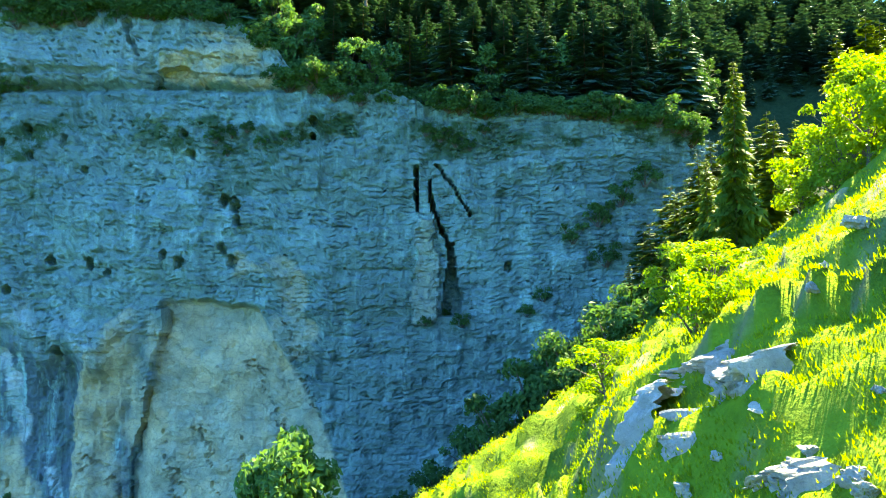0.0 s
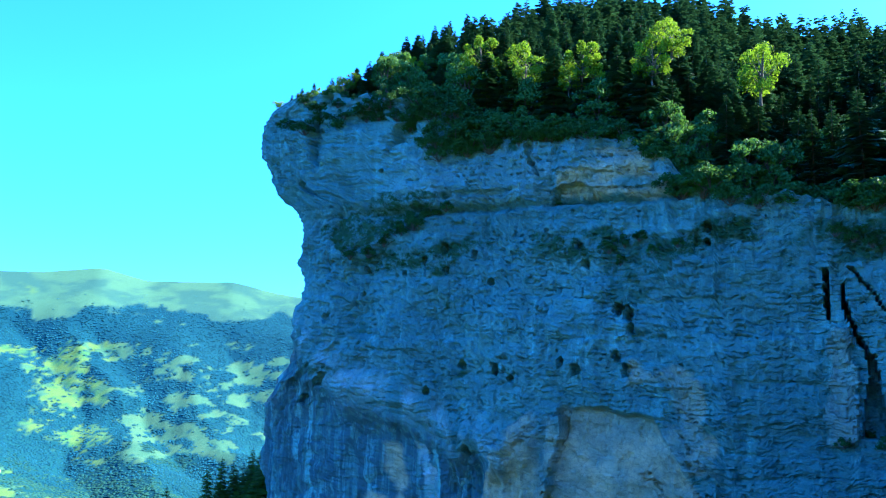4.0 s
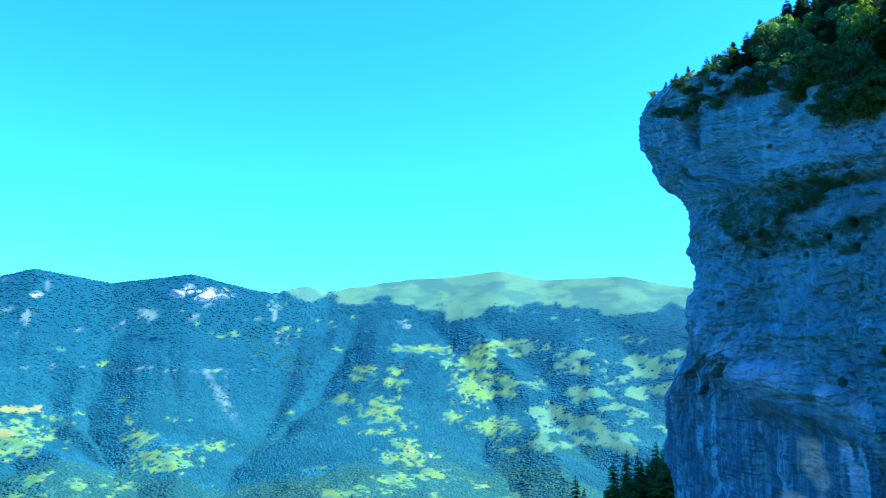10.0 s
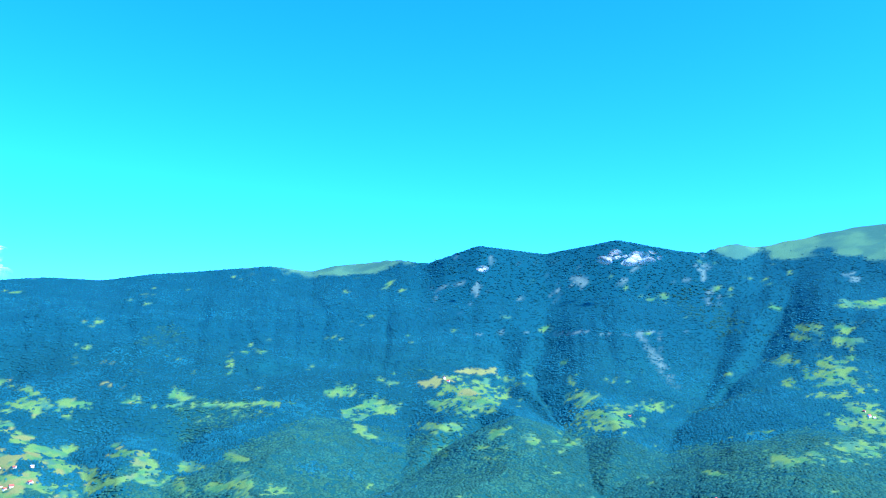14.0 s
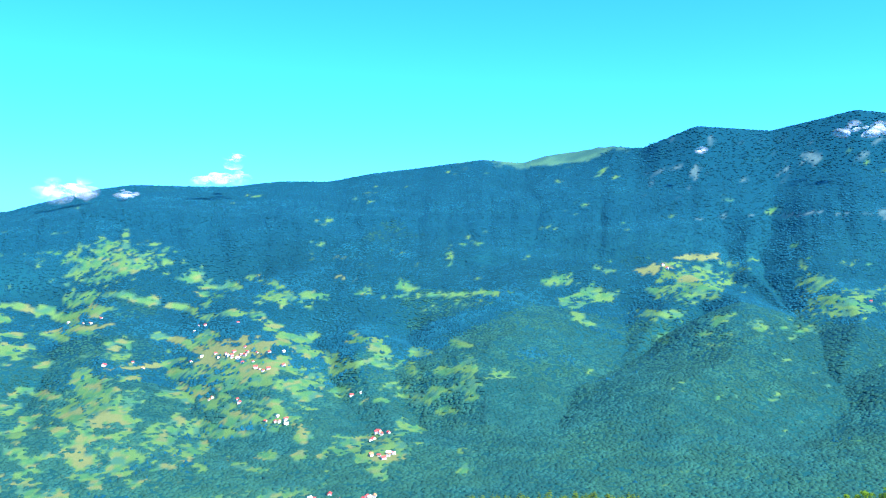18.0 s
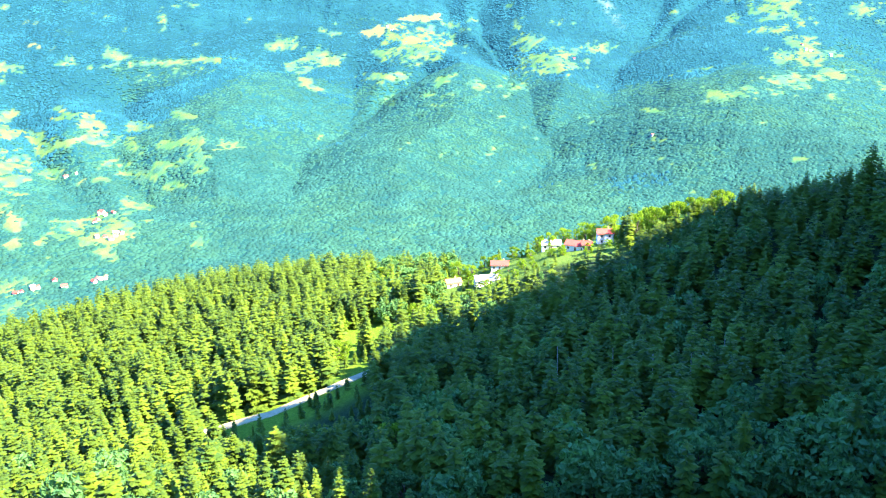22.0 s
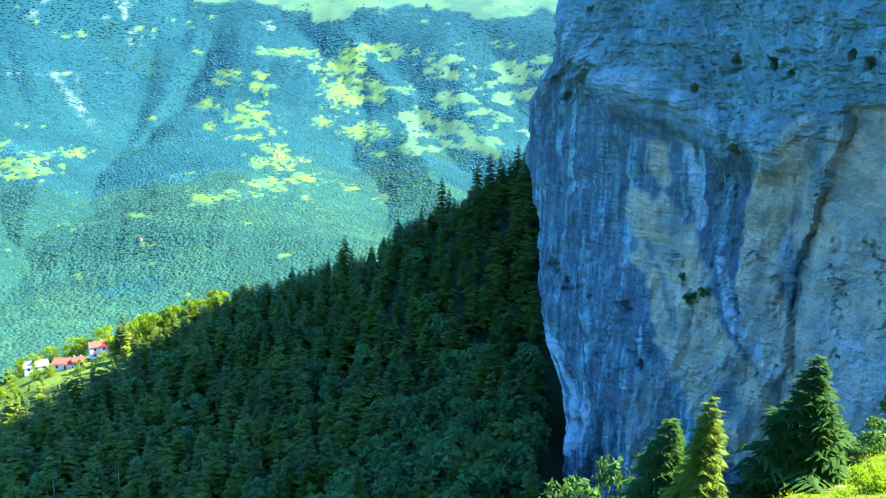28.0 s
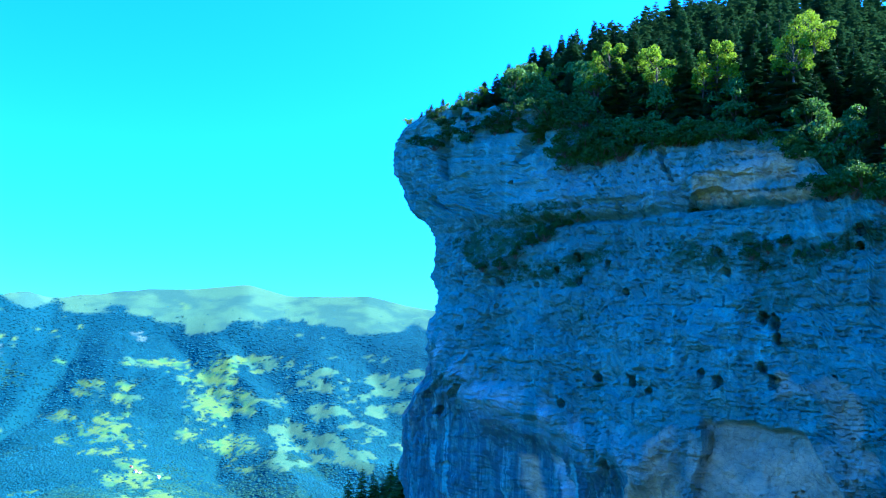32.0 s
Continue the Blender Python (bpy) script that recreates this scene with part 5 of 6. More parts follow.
tagged(put("fir_wood", build_mesh("fir_wood", *scatter(low_spruce, A[:, 0], A[:, 1], A[:, 2])), SHADED_SPRUCE), "dense spruce wood on top of the cliff, coloured dark for shade", "wood", kind="stuff")
# low growth below the lookout, and a few bare pale trunks in the shaded wood
for x, y in spread((27, 43), (92, 150), 5.0, 65, lambda x, y, a, r: y < 150):
    stuff_broad.append((x, y, random.uniform(2.5, 5.0)))
for x, y in spread((43, 88), (112, 178), 4.6, 64):
    stuff_broad.append((x, y, random.uniform(3.5, 5.5)))
for az_, r_, h in ((63.5, 232, 17), (60.8, 236, 15), (58.6, 240, 18), (66.4, 246, 14), (70.5, 250, 15)):
    x, y = at(az_, r_)
    trunk_v, trunk_f = tube([(0, 0, -0.5), (0.1, 0, 0.35 * h), (0.05, 0.1, 0.7 * h), (0, 0, h)], 0.22, 0.08, 7)
    snag = put("bare_trunk", build_mesh("bare_trunk", trunk_v, trunk_f, True), DEAD_WOOD)
    snag.matrix_basis = pose(x, y, float(terrain(x, y)))
    tagged(snag, "pale bare spruce trunk standing in the shaded wood", "tree trunk", "bare trunks")
A = np.array(stuff_spruce)
tagged(put("spruce_wood", build_mesh("spruce_wood", *scatter(low_spruce, A[:, 0], A[:, 1], A[:, 2])), SPRUCE), "dense spruce wood on the mountainside", "wood", kind="stuff")
A = np.array(stuff_broad)
tagged(put("broadleaf_wood", build_mesh("broadleaf_wood", *scatter(low_broad, A[:, 0], A[:, 1], A[:, 2])), LEAVES), "broadleaved wood among the spruces", "wood", kind="stuff")

# ---- the woods of the far slope ----
g = np.random.default_rng(81)
n_far = 210000
fa, fr = g.uniform(34, 126, n_far), 960 + (4300 - 960) * g.random(n_far) ** 1.2
fx, fy = -fr * np.sin(np.radians(fa)), fr * np.cos(np.radians(fa))
fz = terrain(fx, fy)
fm, ff, fc, fl, _ = cover(fx, fy, fz)
odds = 1 - np.maximum.reduce([0.98 * fm, 0.985 * ff, 0.85 * fc, 0.994 * fl])
stand = step(-0.35, 0.1, fbm(fx / 260, fy / 260, 3, 83))
keep = g.random(n_far) < odds * (0.8 + 0.2 * stand)
fx, fy, fz, fr = fx[keep], fy[keep], fz[keep], fr[keep]
far_az, far_el = np.degrees(np.arctan2(-fx, fy)), np.degrees(np.arctan2(fz - EYE, fr))
plantation = (far_az > 89.8) & (far_az < 96.5 - 0.45 * far_el) & (far_el > -4.6) & (far_el < 0.4)
cone = (fbm(fx / 300, fy / 300, 4, 85) + 0.07 * g.normal(size=len(fx)) + 1.2 * (step(1600, 3000, fr) - 0.46) > 0.02) | plantation


def far_trees(x, y, z, h, w, shape):
    n, k = len(x), len(shape[0])
    turn = g.uniform(0, 6.283, n)
    c, s = np.cos(turn)[:, None], np.sin(turn)[:, None]
    sx, sy, sz = (np.array(shape[0])[:, i] * (1 + 0.25 * g.normal(size=(n, k))) for i in range(3))
    P = np.stack([(c * sx - s * sy) * w[:, None] + x[:, None], (s * sx + c * sy) * w[:, None] + y[:, None], np.array(shape[0])[:, 2] * h[:, None] + z[:, None]], -1)
    F = np.array(shape[1])[None] + (np.arange(n) * k)[:, None, None]
    return P.reshape(-1, 3), F.reshape(-1, 3)


ring5 = [(math.cos(a), math.sin(a)) for a in np.arange(5) * 2 * math.pi / 5]
CONE = ([(cx_, cy_, 0.08) for cx_, cy_ in ring5] + [(0, 0, 1.0)], [(i, (i + 1) % 5, 5) for i in range(5)])
ring6 = [(math.cos(a), math.sin(a)) for a in np.arange(6) * math.pi / 3]
DOME = ([(cx_, cy_, 0.15) for cx_, cy_ in ring6] + [(0.55 * cx_, 0.55 * cy_, 0.85) for cx_, cy_ in ring6[::2]], [(0, 1, 6), (1, 2, 7), (1, 7, 6), (2, 3, 7), (3, 4, 8), (3, 8, 7), (4, 5, 8), (5, 0, 6), (5, 6, 8), (6, 7, 8)])
h = g.uniform(10, 18, len(fx)) * (0.38 - 0.12 * step(1500, 2900, fr)) * np.where(plantation, 0.7, 1.0)
breadth = 4.4 + 1.6 * step(1200, 3300, fr)
tagged(put("far_spruce_wood", build_mesh("far_spruce_wood", *far_trees(fx[cone], fy[cone], fz[cone] - 1, h[cone], (breadth * g.uniform(0.7, 1.15, len(fx)))[cone], CONE), True), HAZED_SPRUCE), "spruce woods covering the far valley side", "wood", kind="stuff")
tagged(put("far_broadleaf_wood", build_mesh("far_broadleaf_wood", *far_trees(fx[~cone], fy[~cone], fz[~cone] - 1.5, 0.62 * h[~cone], (1.15 * breadth * g.uniform(0.7, 1.2, len(fx)))[~cone], DOME), True), HAZED_LEAVES), "broadleaved woods covering the far valley side", "wood", kind="stuff")

# ---- near slope: trees, shrubs ----
for az_, r_, h in ((-17.8, 104, 17), (-21.6, 100, 15), (-16.2, 118, 16), (-14.5, 128, 15), (-27.5, 128, 22), (-30.5, 120, 20), (-12.5, 138, 14), (-10.5, 142, 13), (-13.5, 150, 20), (-15.2, 146, 22), (-16.8, 150, 20), (-18.6, 148, 24), (-20.4, 152, 22), (-21.6, 140, 21), (-23.2, 150, 17), (-26.3, 146, 24), (-28.4, 150, 22), (-29.6, 140, 21), (-18.0, 128, 19), (-19.8, 132, 20), (-16.0, 134, 18)):
    plant(random.choice(SPRUCES if r_ > 95 else FINE_SPRUCES), *at(az_, r_), h, 0.3)
plant(FINE_SPRUCES[0], *at(-19.7, 92), 22, 0.3, girth=0.5)
plant(FINE_SPRUCES[1], *at(-17.9, 95), 15, 0.3, girth=0.5)
for az_, r_, h in ((-23.5, 88, 6.5), (-25.5, 86, 8), (-27.5, 84, 8), (-29.5, 82, 9), (-26.5, 96, 11), (-28.8, 98, 12)):
    plant(random.choice(SUNNY_BROADLEAVES), *at(az_, r_), h, 0.2)
for az_, r_, h in ((-11.2, 62, 4.8), (-16.6, 70, 5.2), (-17.8, 72, 6.4)):
    plant(random.choice(SUNNY_BROADLEAVES), *at(az_, r_), h, 0.2, girth=1.3)
for az_, r_, h in ((-17.3, 33, 2.6), (-14.2, 42, 1.3), (-21.0, 30, 1.2), (-12.6, 58, 1.8), (-10.0, 60, 1.6), (-13.2, 60, 1.7), (-22, 60, 2.2), (23.5, 40, 2.4), (26.5, 36, 2.4), (24.6, 35, 1.7), (28.0, 34, 1.5), (16.5, 38, 1.5), (14.6, 44, 1.8), (20.5, 34, 1.3), (29, 30, 1.2), (34, 24, 0.8)):
    plant(random.choice(SUNNY_SHRUBS), *at(az_, r_), h, 0.15)
for az_, r_, h in ((-6.5, 120, 9), (-4.2, 118, 8), (-8.0, 126, 10), (-9.5, 122, 9), (-2.0, 128, 6), (0.5, 130, 5), (-12, 118, 9), (-14, 116, 8), (3, 125, 4), (5.5, 118, 4), (28, 75, 5), (31, 80, 6), (17, 80, 4), (13.5, 84, 4), (15.5, 78, 4)):
    plant(random.choice(SHRUBS), *at(az_, r_), h, 0.4)
for az_, r_, top_el in ((10.4, 108, -9.4), (9.2, 110, -11.2), (11.5, 112, -11.0)):
    x, y = at(az_, r_)
    plant(random.choice(BROADLEAVES), x, y, EYE + r_ * math.tan(radians(top_el)) - float(terrain(x, y)), 0.3, girth=0.8)
x, y = at(32.7, 92)
plant(SHRUBS[0], x, y, EYE + 92 * math.tan(radians(-24.7)) - float(terrain(x, y)), 0.3, girth=0.7)
for kind, az_, r_, top_el, girth in ((SHADED_LIP_SPRUCES[0], 19.0, 58, -16.1, 1.1), (FINE_SPRUCES[0], 25.2, 52, -19.7, 0.9), (SHADED_LIP_SPRUCES[1], 27.2, 55, -21.4, 1.15)):
    x, y = at(az_, r_)
    plant(kind, x, y, EYE + r_ * math.tan(radians(top_el)) - float(terrain(x, y)), 0.2, girth=girth)

# ---- bushes clinging to the cliff ----
for x, z, h in ((-93, 38, 4), (-90, 40, 4.5), (-96, 36, 3.5), (-87, 42, 4), (-99, 33, 3), (-103, 33, 3.2), (-83, 43, 2.5), (-42, 33, 2.6), (-45, 32, 3), (-39, 34, 2.4), (-43, 29, 2.2), (-36, 31, 2.2), (-31, 32, 2),
                (0, 32, 3), (3, 31, 3.2), (-3, 33, 2.6), (6, 30, 2.5), (9, 33, 2.4), (1, -4, 2.6), (4, -5, 3), (-3, -5, 2), (17, -3, 2.5), (20, 0, 3), (-83, -44, 3), (-80, -42, 2.4), (-86, -40, 2),
                (-58, 43, 2), (-30, 43, 4), (-26, 43, 4.5), (-21, 42, 4.5), (-16, 40, 4), (26, 12, 4), (31, 16, 5), (36, 20, 5), (41, 24, 5), (33, 8, 5)):
    p = face_point(x, z)
    plant(random.choice(SHRUBS), p[0], p[1] - 0.4, h, 0.4 * h, p[2])


# ---- rocks in the grass ----
def rock(x, y, size, seed, squash=(1, 1, 0.7), sink=0.25):
    bm = bmesh.new()
    bmesh.ops.create_icosphere(bm, subdivisions=4, radius=1)
    co = np.array([v.co for v in bm.verts])
    for k, n in enumerate(np.random.default_rng(seed).normal(size=(13, 3))):  # split planes give flat broken faces
        n /= np.linalg.norm(n)
        over = co @ n - (0.42 + 0.34 * ((k * 7) % 5) / 4)
        co -= np.maximum(over, 0)[:, None] * n * 0.93
    stepped = np.round((co + 0.13 * seed % 1) / 0.34 + 0.5 * fbm(co[:, 0] * 3, co[:, 1] * 3 + co[:, 2] * 2, 2, seed)[:, None]) * 0.34
    co = co * 0.5 + stepped * 0.5
    edge_, own_ = cells(co[:, 0] * 2.4 + co[:, 2] * 1.1, co[:, 1] * 1.6 + co[:, 2] * 2.8, seed)
    co *= (1 + 0.22 * ridged(co[:, 0] * 1.6 + co[:, 1], co[:, 2] * 2.0 - co[:, 1], 4, seed + 3) + 0.10 * fbm(co[:, 0] * 2.2 + co[:, 2] * 1.7, co[:, 1] * 2.2 - co[:, 2] * 1.3, 5, seed) + 0.10 * (own_ - 0.5) - 0.10 * (1 - step(0, 0.15, edge_)))[:, None]
    for v, c in zip(bm.verts, co):
        v.co = c
    me = bpy.data.meshes.new("boulder")
    bm.to_mesh(me)
    bm.free()
    ob = put("boulder", me, STONE)
    ob.matrix_basis = pose(x, y, float(terrain(x, y)) + size * (squash[2] - 2 * sink) * 0.5, random.uniform(-15, 15), random.uniform(-15, 15), random.uniform(0, 360)) @ Matrix.Diagonal((size * squash[0], size * squash[1], size * squash[2], 1))
    return tagged(ob, "pale weathered limestone boulder in the grass", "rock", "boulders")


def outcrop(way, high, seed, label):
    """A ragged rock face along a line of bearings and rises: broken blocks, its top run back into the turf."""
    ends = np.array([sight(a, e) for a, e in way])[:, :2]
    run_ = np.concatenate([[0], np.cumsum(np.hypot(*np.diff(ends, axis=0).T))])
    n, rows, k = max(12, int(run_[-1] / 0.07)), 34, 0.55 * high
    t = np.linspace(0, run_[-1], n)
    bx_, by_ = np.interp(t, run_, ends[:, 0]), np.interp(t, run_, ends[:, 1])
    base = terrain(bx_, by_)
    tall_ = high * (0.75 + 0.7 * fbm(t / 1.1, 0 * t, 3, seed)) * np.clip(4 * np.minimum(t, t[-1] - t) / t[-1], 0.15, 1)
    f = np.linspace(0, 1, rows)[:, None]
    u, w = np.broadcast_to(t, (rows, n)), f * tall_[None, :]
    joint, own = blocks(u + 0.3 * k * fbm(u / 1.2, w / 1.2, 2, seed + 1), w + 0.5 * k * fbm(u / 0.8, w / 0.8, 2, seed + 2), 0.9 * k, 0.5 * k, seed + 3)
    out_ = 0.5 * high * (0.25 + 0.3 * np.sin(f * 3.0)) + 0.45 * k * (own - 0.5) + 0.9 * k * fbm(u / 0.9, w / 0.6, 5, seed + 4, 0.6) + 0.35 * k * slabs(u / 0.6, w / 0.35, 3, seed + 6) - 0.4 * k * step(0.2, 0.02, joint)
    back_ = 0.9 * high * np.clip(f - 0.66, 0, 1) ** 1.2 / 0.3
    d = ends[-1] - ends[0]
    face = np.array([d[1], -d[0]]) / np.hypot(*d) * (-1 if d[1] > 0 else 1)
    px__ = bx_ + face[0] * (out_ - back_)
    py__ = by_ + face[1] * (out_ - back_)
    pz__ = base - 0.3 * high + w + 0.12 * k * fbm(u / 0.5, w / 0.5, 3, seed + 5)
    me = build_mesh("rock_outcrop", np.column_stack([px__.ravel(), py__.ravel(), pz__.ravel()]), grid_faces(rows, n), False, None, {"block": own.ravel()})
    return tagged(put("rock_outcrop", me, STONE), label, "rock", "outcrops")


outcrop([(-14.6, -5.2), (-15.5, -5.2), (-17.0, -5.4), (-18.6, -5.6), (-20.4, -6.2), (-22.4, -7.4)], 1.4, 620, "jagged pale limestone outcrop in the steep turf")
outcrop([(-15.6, -5.6), (-14.6, -7.6), (-13.2, -9.8), (-12.2, -11.8), (-11.4, -13.6)], 1.0, 640, "narrow broken rock rib running down the grass slope")
outcrop([(-16.4, -8.0), (-16.0, -10.0), (-15.2, -12.4)], 1.2, 660, "low shaded rock step beside a bush")
outcrop([(-20.6, -12.2), (-22.3, -12.8), (-23.6, -13.4)], 0.9, 680, "low pale rock ledge in the sunlit grass")
for k, (az_, el_, size) in enumerate(((-16.2, -13.2, 1.2), (-22.5, -11.6, 1.0), (-26.2, -12.0, 1.7), (-24.0, -10.4, 0.9), (-27.2, 3.6, 1.3), (-24.2, -1.0, 0.8), (-28.0, -6.5, 0.7),
                                      (31.5, -28.9, 1.4), (33.5, -29.6, 1.3), (36, -31.5, 1.3), (29.0, -28.0, 1.0), (40, -33, 1.2), (25, -28.5, 0.4), (21, -26, 0.35), (30, -30.2, 0.4), (27.5, -27.6, 0.5))):
    x, y, r_ = sight(az_, el_)
    big = size * min(1.1, r_ / 42)
    rock(x, y, 0.55 * big, 500 + k, (1.3, 1.0, 0.75), 0.4)
    for j in range(3 if size > 1 else 1):
        rock(x + random.gauss(0, 1.3 * big), y + random.gauss(0, 1.3 * big), big * random.uniform(0.2, 0.45), 700 + 5 * k + j, (1.2, 0.9, 0.7), 0.3)


# ---- the hamlet on the spur ----
def gable_roof(w, d, z, rise, over=0.5, thick=0.22):
    bm = bmesh.new()
    prof = [(-d / 2 - over, z - 0.1), (0, z + rise), (d / 2 + over, z - 0.1)]
    rings = []
    for x in (-w / 2 - over, w / 2 + over):
        rings.append([bm.verts.new((x, py_, pz_)) for py_, pz_ in prof] + [bm.verts.new((x, py_, pz_ + thick)) for py_, pz_ in reversed(prof)])
    a, b = rings
    for i in range(6):
        bm.faces.new((a[i], a[(i + 1) % 6], b[(i + 1) % 6], b[i]))
    bm.faces.new((a[0], a[5], a[4], a[1])), bm.faces.new((a[1], a[4], a[3], a[2]))
    bm.faces.new((b[1], b[4], b[5], b[0])), bm.faces.new((b[2], b[3], b[4], b[1]))
    bmesh.ops.recalc_face_normals(bm, faces=bm.faces)
    return bm


def gable_wall(w, d, h, rise):
    bm = bmesh.new()
    prof = [(-d / 2, -3.0), (-d / 2, h), (0, h + rise - 0.05), (d / 2, h), (d / 2, -3.0)]
    a = [bm.verts.new((-w / 2, *p)) for p in prof]
    b = [bm.verts.new((w / 2, *p)) for p in prof]
    bm.faces.new(a), bm.faces.new(b[::-1])
    for i in range(5):
        bm.faces.new((a[i], b[i], b[(i + 1) % 5], a[(i + 1) % 5]))
    bmesh.ops.recalc_face_normals(bm, faces=bm.faces)
    return bm


def house(x, y, w, d, storeys, roof_material, turn, label, rise=1.6, walls=PLASTER):
    h = 2.8 * storeys
    ob = thing("house", pose(x, y, float(terrain(x, y)), 0, 0, turn), label, "house", "houses of the hamlet")
    part("wall", gable_wall(w, d, h, rise), walls, ob)
    part("roof", gable_roof(w, d, h, rise), roof_material, ob)
    part("chimney", box(0.7, 0.7, 1.6, h + 0.45 * rise, 0.22 * w, 0.2 * d, 0.04), CONCRETE, ob)
    for s in range(storeys):
        for k in range(max(2, int(w / 2.8))):
            wx = -w / 2 + (k + 0.5) * w / max(2, int(w / 2.8))
            for side in (-1, 1):
                if s == 0 and k == 1:
                    part("door", box(1.0, 0.12, 2.05, 0.0, wx, side * (d / 2 + 0.03), 0.02), TIMBER, ob)
                    continue
                win = part("window", box(1.15, 0.12, 1.35, 2.8 * s + 0.85, wx, side * (d / 2 + 0.02), 0.02), CONCRETE, ob)
                part("pane", box(0.95, 0.05, 1.15, 2.8 * s + 0.95, wx, side * (d / 2 + 0.075)), PANE, win)
        for side in (-1, 1):
            win = part("window", box(0.12, 1.15, 1.35, 2.8 * s + 0.85, side * (w / 2 + 0.02), 0, 0.02), CONCRETE, ob)
            part("pane", box(0.05, 0.95, 1.15, 2.8 * s + 0.95, side * (w / 2 + 0.075), 0), PANE, win)
    return ob


for az_, r_, w, d, storeys, mat, turn, label in (
    (78.2, 415, 8, 6, 1, ROOF_RUST, 95, "small house with a rust-red gable roof among trees"),
    (75.7, 401, 12, 8, 1, ROOF_PALE, 84, "long low house with a pale sheet roof"),
    (74.7, 424, 9, 7, 1, ROOF_RED, 70, "house with a bright red roof on the spur"),
    (71.0, 429, 10, 7, 1, ROOF_PALE, 75, "low house with a pale roof behind the trees"),
    (69.1, 408, 11, 8, 1, ROOF_RED, 50, "large white house with a red gable roof"),
    (67.2, 416, 8, 6.5, 2, ROOF_RED, 75, "tall white two-storey house with a red roof"),
    (68.45, 404, 4.5, 3.5, 1, ROOF_RED, 60, "small annexe with a red roof"),
):
    house(*at(az_, r_), w, d, storeys, mat, turn, label)
for az_, r_, h in ((72.5, 413, 6), (73.2, 406, 5), (77, 408, 6), (79.5, 420, 10), (70.2, 399, 4), (66.2, 413, 9), (72, 440, 9), (65.0, 407, 14), (63.5, 401, 14), (62, 404, 14), (60.5, 398, 14), (59, 396, 13), (76.8, 427, 8), (75.6, 390, 5), (73.6, 390, 5), (64.2, 414, 15), (66.6, 436, 14), (68.5, 440, 12)):
    plant(random.choice(SUNNY_BROADLEAVES), *at(az_, r_), h, 0.3)
for k in range(44):
    a, r = 64.5 + 14.5 * (k + random.random()) / 44, random.uniform(386, 402) if k % 2 else random.uniform(425, 446)
    if k % 2 == 0 or min(abs(a - house_a) for house_a in (75.7, 69.1, 78.2)) > 0.7:
        plant(random.choice(SUNNY_BROADLEAVES if k % 3 else SPRUCES), *at(a, r), random.uniform(3.5, 6.5) if k % 2 else random.uniform(6, 11), 0.3)

for k in range(30):  # a sunlit grove behind the hamlet
    plant(random.choice(SUNNY_BROADLEAVES if k % 2 else SPRUCES), *at(random.uniform(59.5, 66.0), random.uniform(404, 436)), random.uniform(9, 15), 0.3)


# ---- villages across the valley ----
def far_house(x, y, size, roof_material, turn, tall=1.0):
    ob = thing("village_house", pose(x, y, float(terrain(x, y)), 0, 0, turn), "white village house across the valley", "house", "houses across the valley")
    part("wall", gable_wall(size, 0.75 * size, 0.40 * size * tall, 0.3 * size), random.choice((PLASTER, OLD_PLASTER, OLD_PLASTER)), ob)
    part("roof", gable_roof(size, 0.75 * size, 0.40 * size * tall, 0.3 * size), roof_material, ob)
    for k in (-1, 0, 1):
        for side in (-1, 1):
            part("window", box(0.09 * size, 0.2, 0.12 * size, 0.18 * size, k * 0.28 * size, side * 0.375 * size), PANE, ob)


random.seed(9)
for az_, el_, sa, se, n in ((111.0, -8.4, 2.4, 0.5, 22), (109, -9.3, 1.4, 0.3, 6), (108.6, -13.0, 0.9, 0.5, 7), (101.6, -14.3, 0.8, 0.5, 7), (101.4, -15.7, 1.4, 0.2, 8), (118.5, -18.2, 3.5, 0.5, 16), (121.8, -19.5, 1.0, 0.4, 6),
                            (106.8, -18.2, 1.2, 0.15, 7), (103.2, -18.4, 1.2, 0.15, 5), (118.5, -8.5, 1.5, 0.5, 4), (120, -5.5, 1.2, 0.4, 4), (113.5, -6.2, 1.6, 0.4, 4), (69.6, -6.0, 0.1, 0.1, 1), (55.2, -5.6, 1.2, 0.4, 4), (82, -3.6, 1.0, 0.3, 2), (103.5, -11.6, 0.8, 0.2, 2), (112, -11.3, 2.0, 0.3, 4), (64, -11, 0.4, 0.2, 1)):
    for _ in range(n):
        x, y, r_ = sight(az_ + random.gauss(0, 0.55) * sa, el_ + random.gauss(0, 0.55) * se)
        if r_ > 640:
            far_house(x, y, random.uniform(5.0, 8.0) * (0.8 + 0.2 * r_ / 1500), random.choice((ROOF_RED, ROOF_RED, ROOF_RUST, ROOF_PALE)), random.uniform(0, 180), random.choice((1, 1, 1.5)))

# ---- the road along the spur ----
road_az = np.linspace(83, 99, 60)
rr_ = np.array([road_radius(a) for a in road_az])
rx_, ry_ = -rr_ * np.sin(np.radians(road_az)), rr_ * np.cos(np.radians(road_az))
level_ = np.convolve(np.pad(terrain(rx_, ry_), 4, mode="edge"), np.ones(9) / 9, "valid") + 0.7
ox, oy = -np.sin(np.radians(road_az)), np.cos(np.radians(road_az))
V = np.vstack([np.column_stack([rx_ + s * ox, ry_ + s * oy, level_ + dz]) for s, dz in ((-2.7, -1.5), (-2.1, -0.05), (-2.0, 0.0), (0, 0.06), (2.0, 0.0), (2.1, -0.05), (2.7, -1.5))])
tagged(put("road", build_mesh("road", V, grid_faces(7, len(road_az))), CONCRETE), "narrow pale concrete mountain road through the wood", "road", kind="structure")

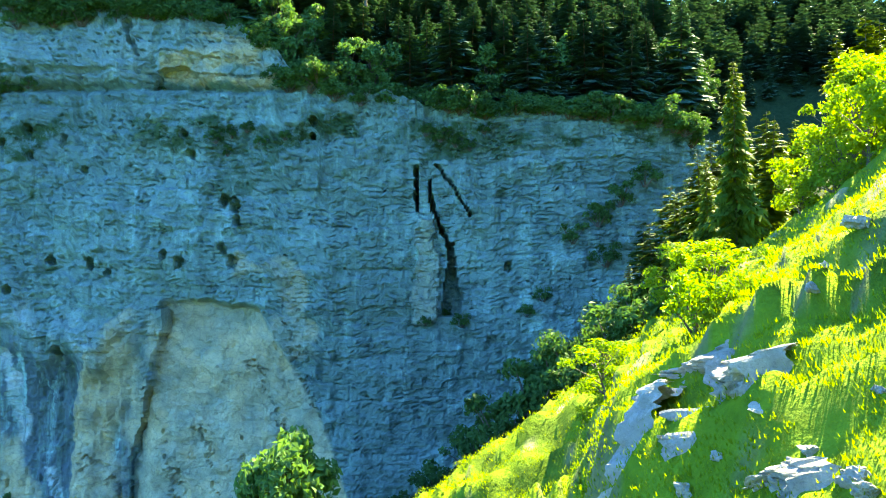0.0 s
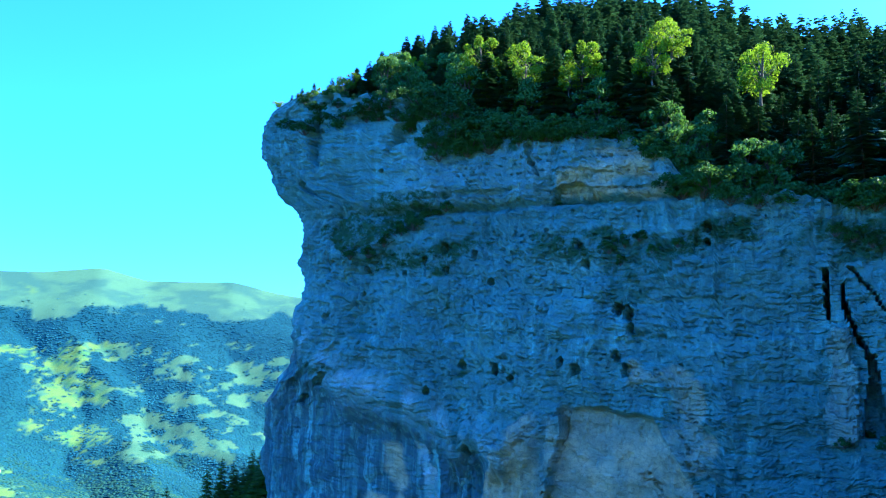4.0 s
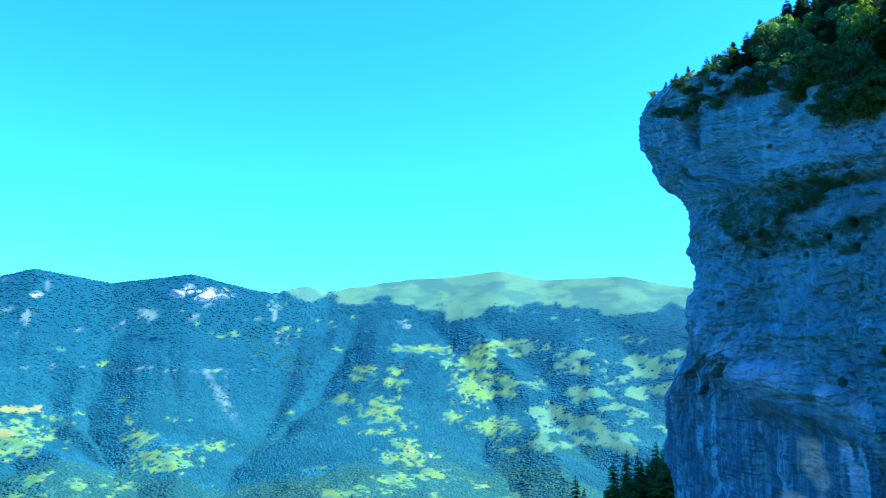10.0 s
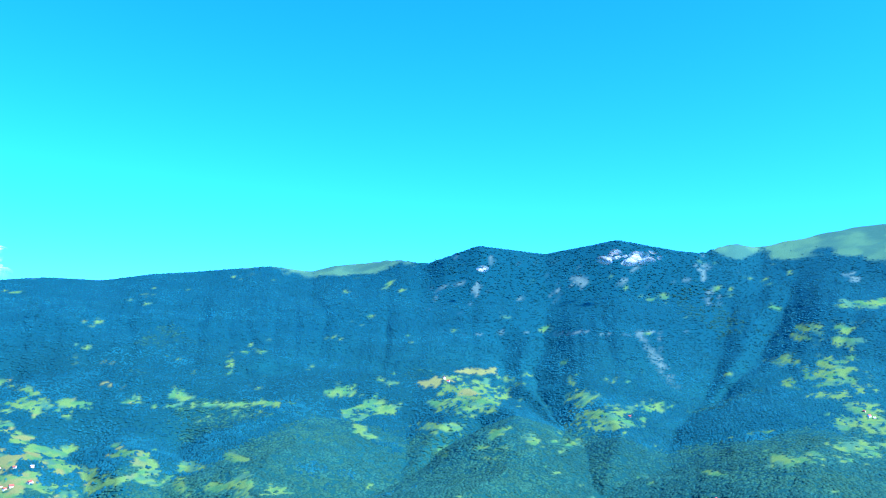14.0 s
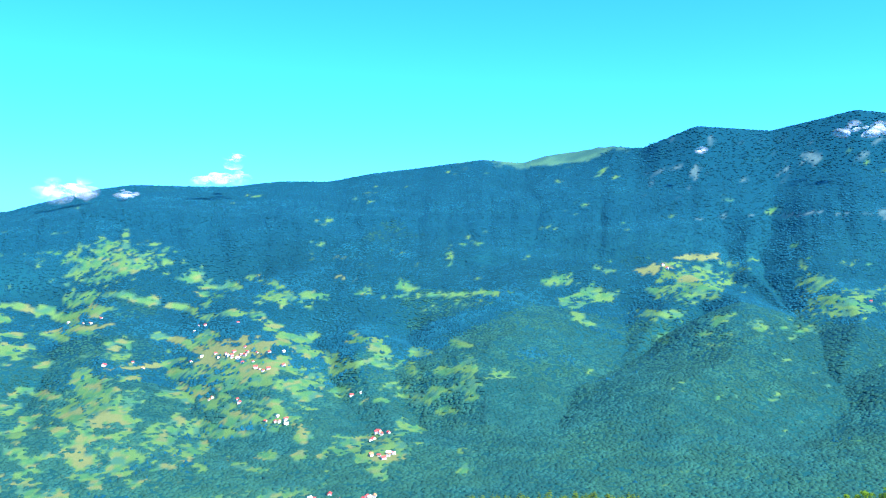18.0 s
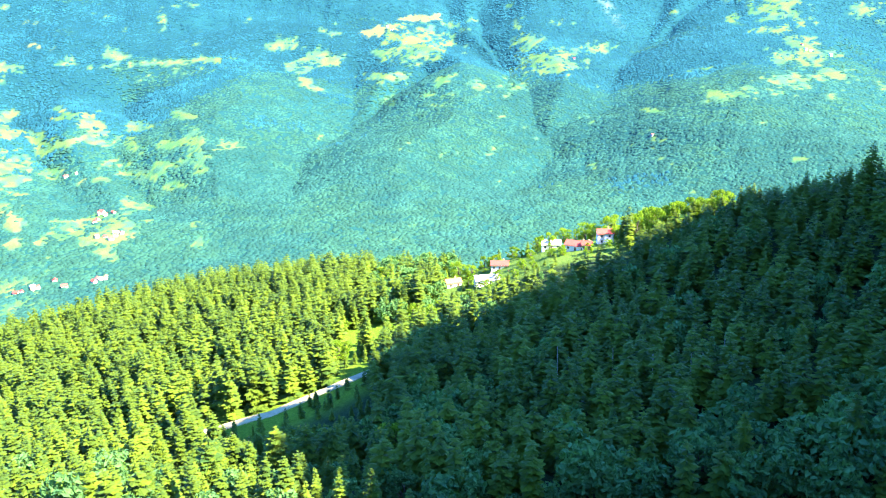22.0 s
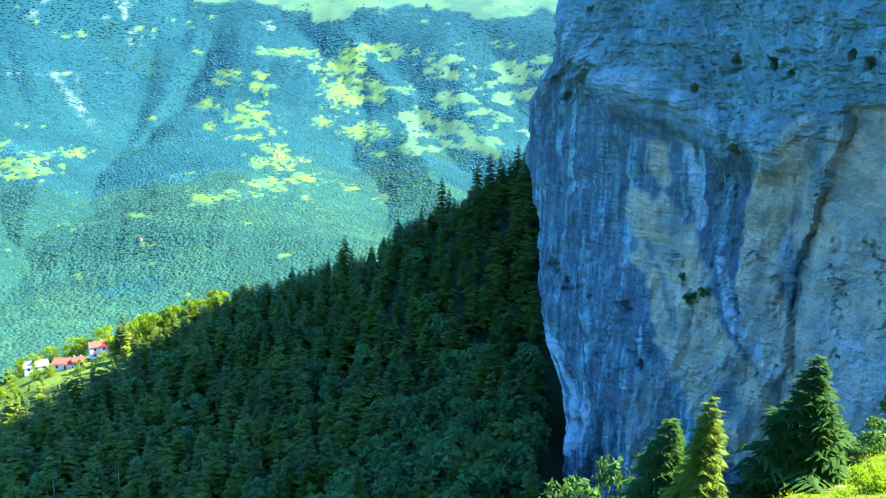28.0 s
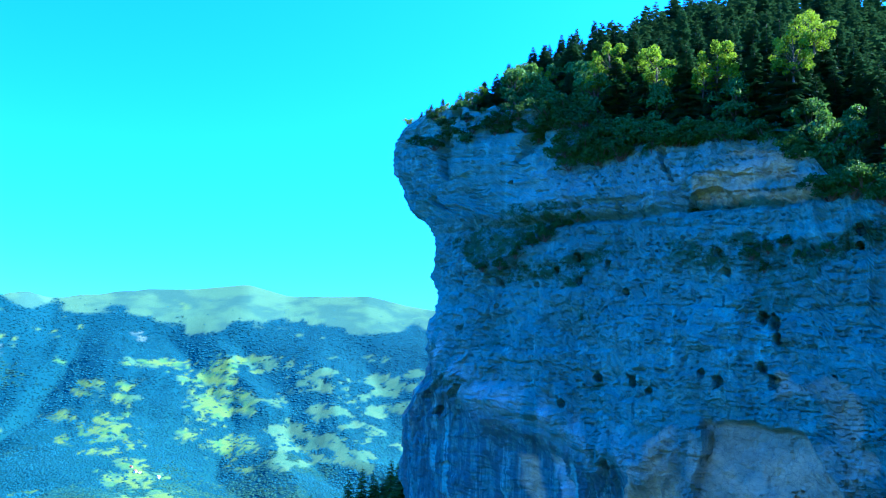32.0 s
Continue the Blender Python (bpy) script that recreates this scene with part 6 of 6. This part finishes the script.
# ---- small clouds along the far ridge ----
def cloud(az_, el_, r_, width, height, lumps, seed):
    gg = np.random.default_rng(seed)
    x, y = at(az_, r_)
    V, F, count = [], [], 0
    bm = bmesh.new()
    bmesh.ops.create_icosphere(bm, subdivisions=3, radius=1)
    co, fa_ = np.array([v.co for v in bm.verts]), np.array([[v.index for v in f.verts] for f in bm.faces])
    bm.free()
    for k in range(max(4, int(0.6 * lumps))):
        c = np.array([width * 0.28 * gg.normal(), width * 0.15 * gg.normal(), height * 0.24 * gg.normal()])
        s = height * (0.10 + 0.32 * gg.random() ** 2)
        p = co * (1 + 0.3 * fbm(co[:, 0] * 1.7 + k, co[:, 1] * 1.7 + co[:, 2] * 1.7, 3, seed + k))[:, None] * s * [1.6, 1.2, 0.8] + c
        V.append(p), F.append(fa_ + count)
        count += len(co)
    me = build_mesh("cloud", np.vstack(V), np.vstack(F), True)
    ob = put("cloud", me, CLOUD)
    ob.matrix_basis = pose(x, y, EYE + r_ * math.tan(radians(el_)), 0, 0, az_)
    tagged(ob, "small soft white cloud hanging before the far ridge", "cloud", "clouds")


for k, (az_, el_, r_, w, h, lumps) in enumerate(((68.8, 4.6, 3500, 210, 70, 26), (70.2, 4.9, 3520, 90, 45, 12), (79.2, 4.2, 3550, 40, 60, 7), (111.6, 3.3, 3900, 260, 90, 30), (110.3, 4.7, 3950, 80, 60, 14), (117.6, 2.5, 3900, 130, 60, 18), (121.2, 3.1, 3900, 180, 90, 24))):
    cloud(az_, el_, r_, w, h, lumps, 900 + 20 * k)

# ---- grass on the near slope ----
g = np.random.default_rng(91)
n_tuft = 115000
ta, tr = g.uniform(-36, 62, n_tuft), 1.6 * (100 / 1.6) ** g.random(n_tuft) ** 0.62
tx_, ty_ = -tr * np.sin(np.radians(ta)), tr * np.cos(np.radians(ta))
thick = fbm(tx_ / 3.5, ty_ / 3.5, 3, 92)
sel = thick > -0.35
tx_, ty_, tr, thick = tx_[sel], ty_[sel], tr[sel], thick[sel]
tz_ = terrain(tx_, ty_)
blades = 5
bx = np.repeat(tx_, blades) + g.normal(0, 0.16, len(tx_) * blades) * np.repeat(0.6 + tr / 60, blades)
by = np.repeat(ty_, blades) + g.normal(0, 0.16, len(tx_) * blades) * np.repeat(0.6 + tr / 60, blades)
bz = np.repeat(tz_, blades) - 0.08
tall = np.repeat(0.09 + 0.10 * np.clip(thick, 0, 1) + tr / 1000, blades) * g.uniform(0.6, 1.3, len(bx))
turn = g.uniform(0, 6.283, len(bx))
wide = np.repeat(0.013 + tr / 1900, blades)
tip = np.column_stack([bx + 0.45 * tall * np.cos(turn + 1.5) - 0.25 * tall, by + 0.45 * tall * np.sin(turn + 1.5), bz + tall])
left = np.column_stack([bx - wide * np.cos(turn), by - wide * np.sin(turn), bz])
right_ = np.column_stack([bx + wide * np.cos(turn), by + wide * np.sin(turn), bz])
V = np.stack([left, right_, tip], 1).reshape(-1, 3)
tagged(put("grass", build_mesh("grass", V, np.arange(len(V)).reshape(-1, 3)), GRASS), "long sunlit grass on the steep slope", "grass", kind="stuff")
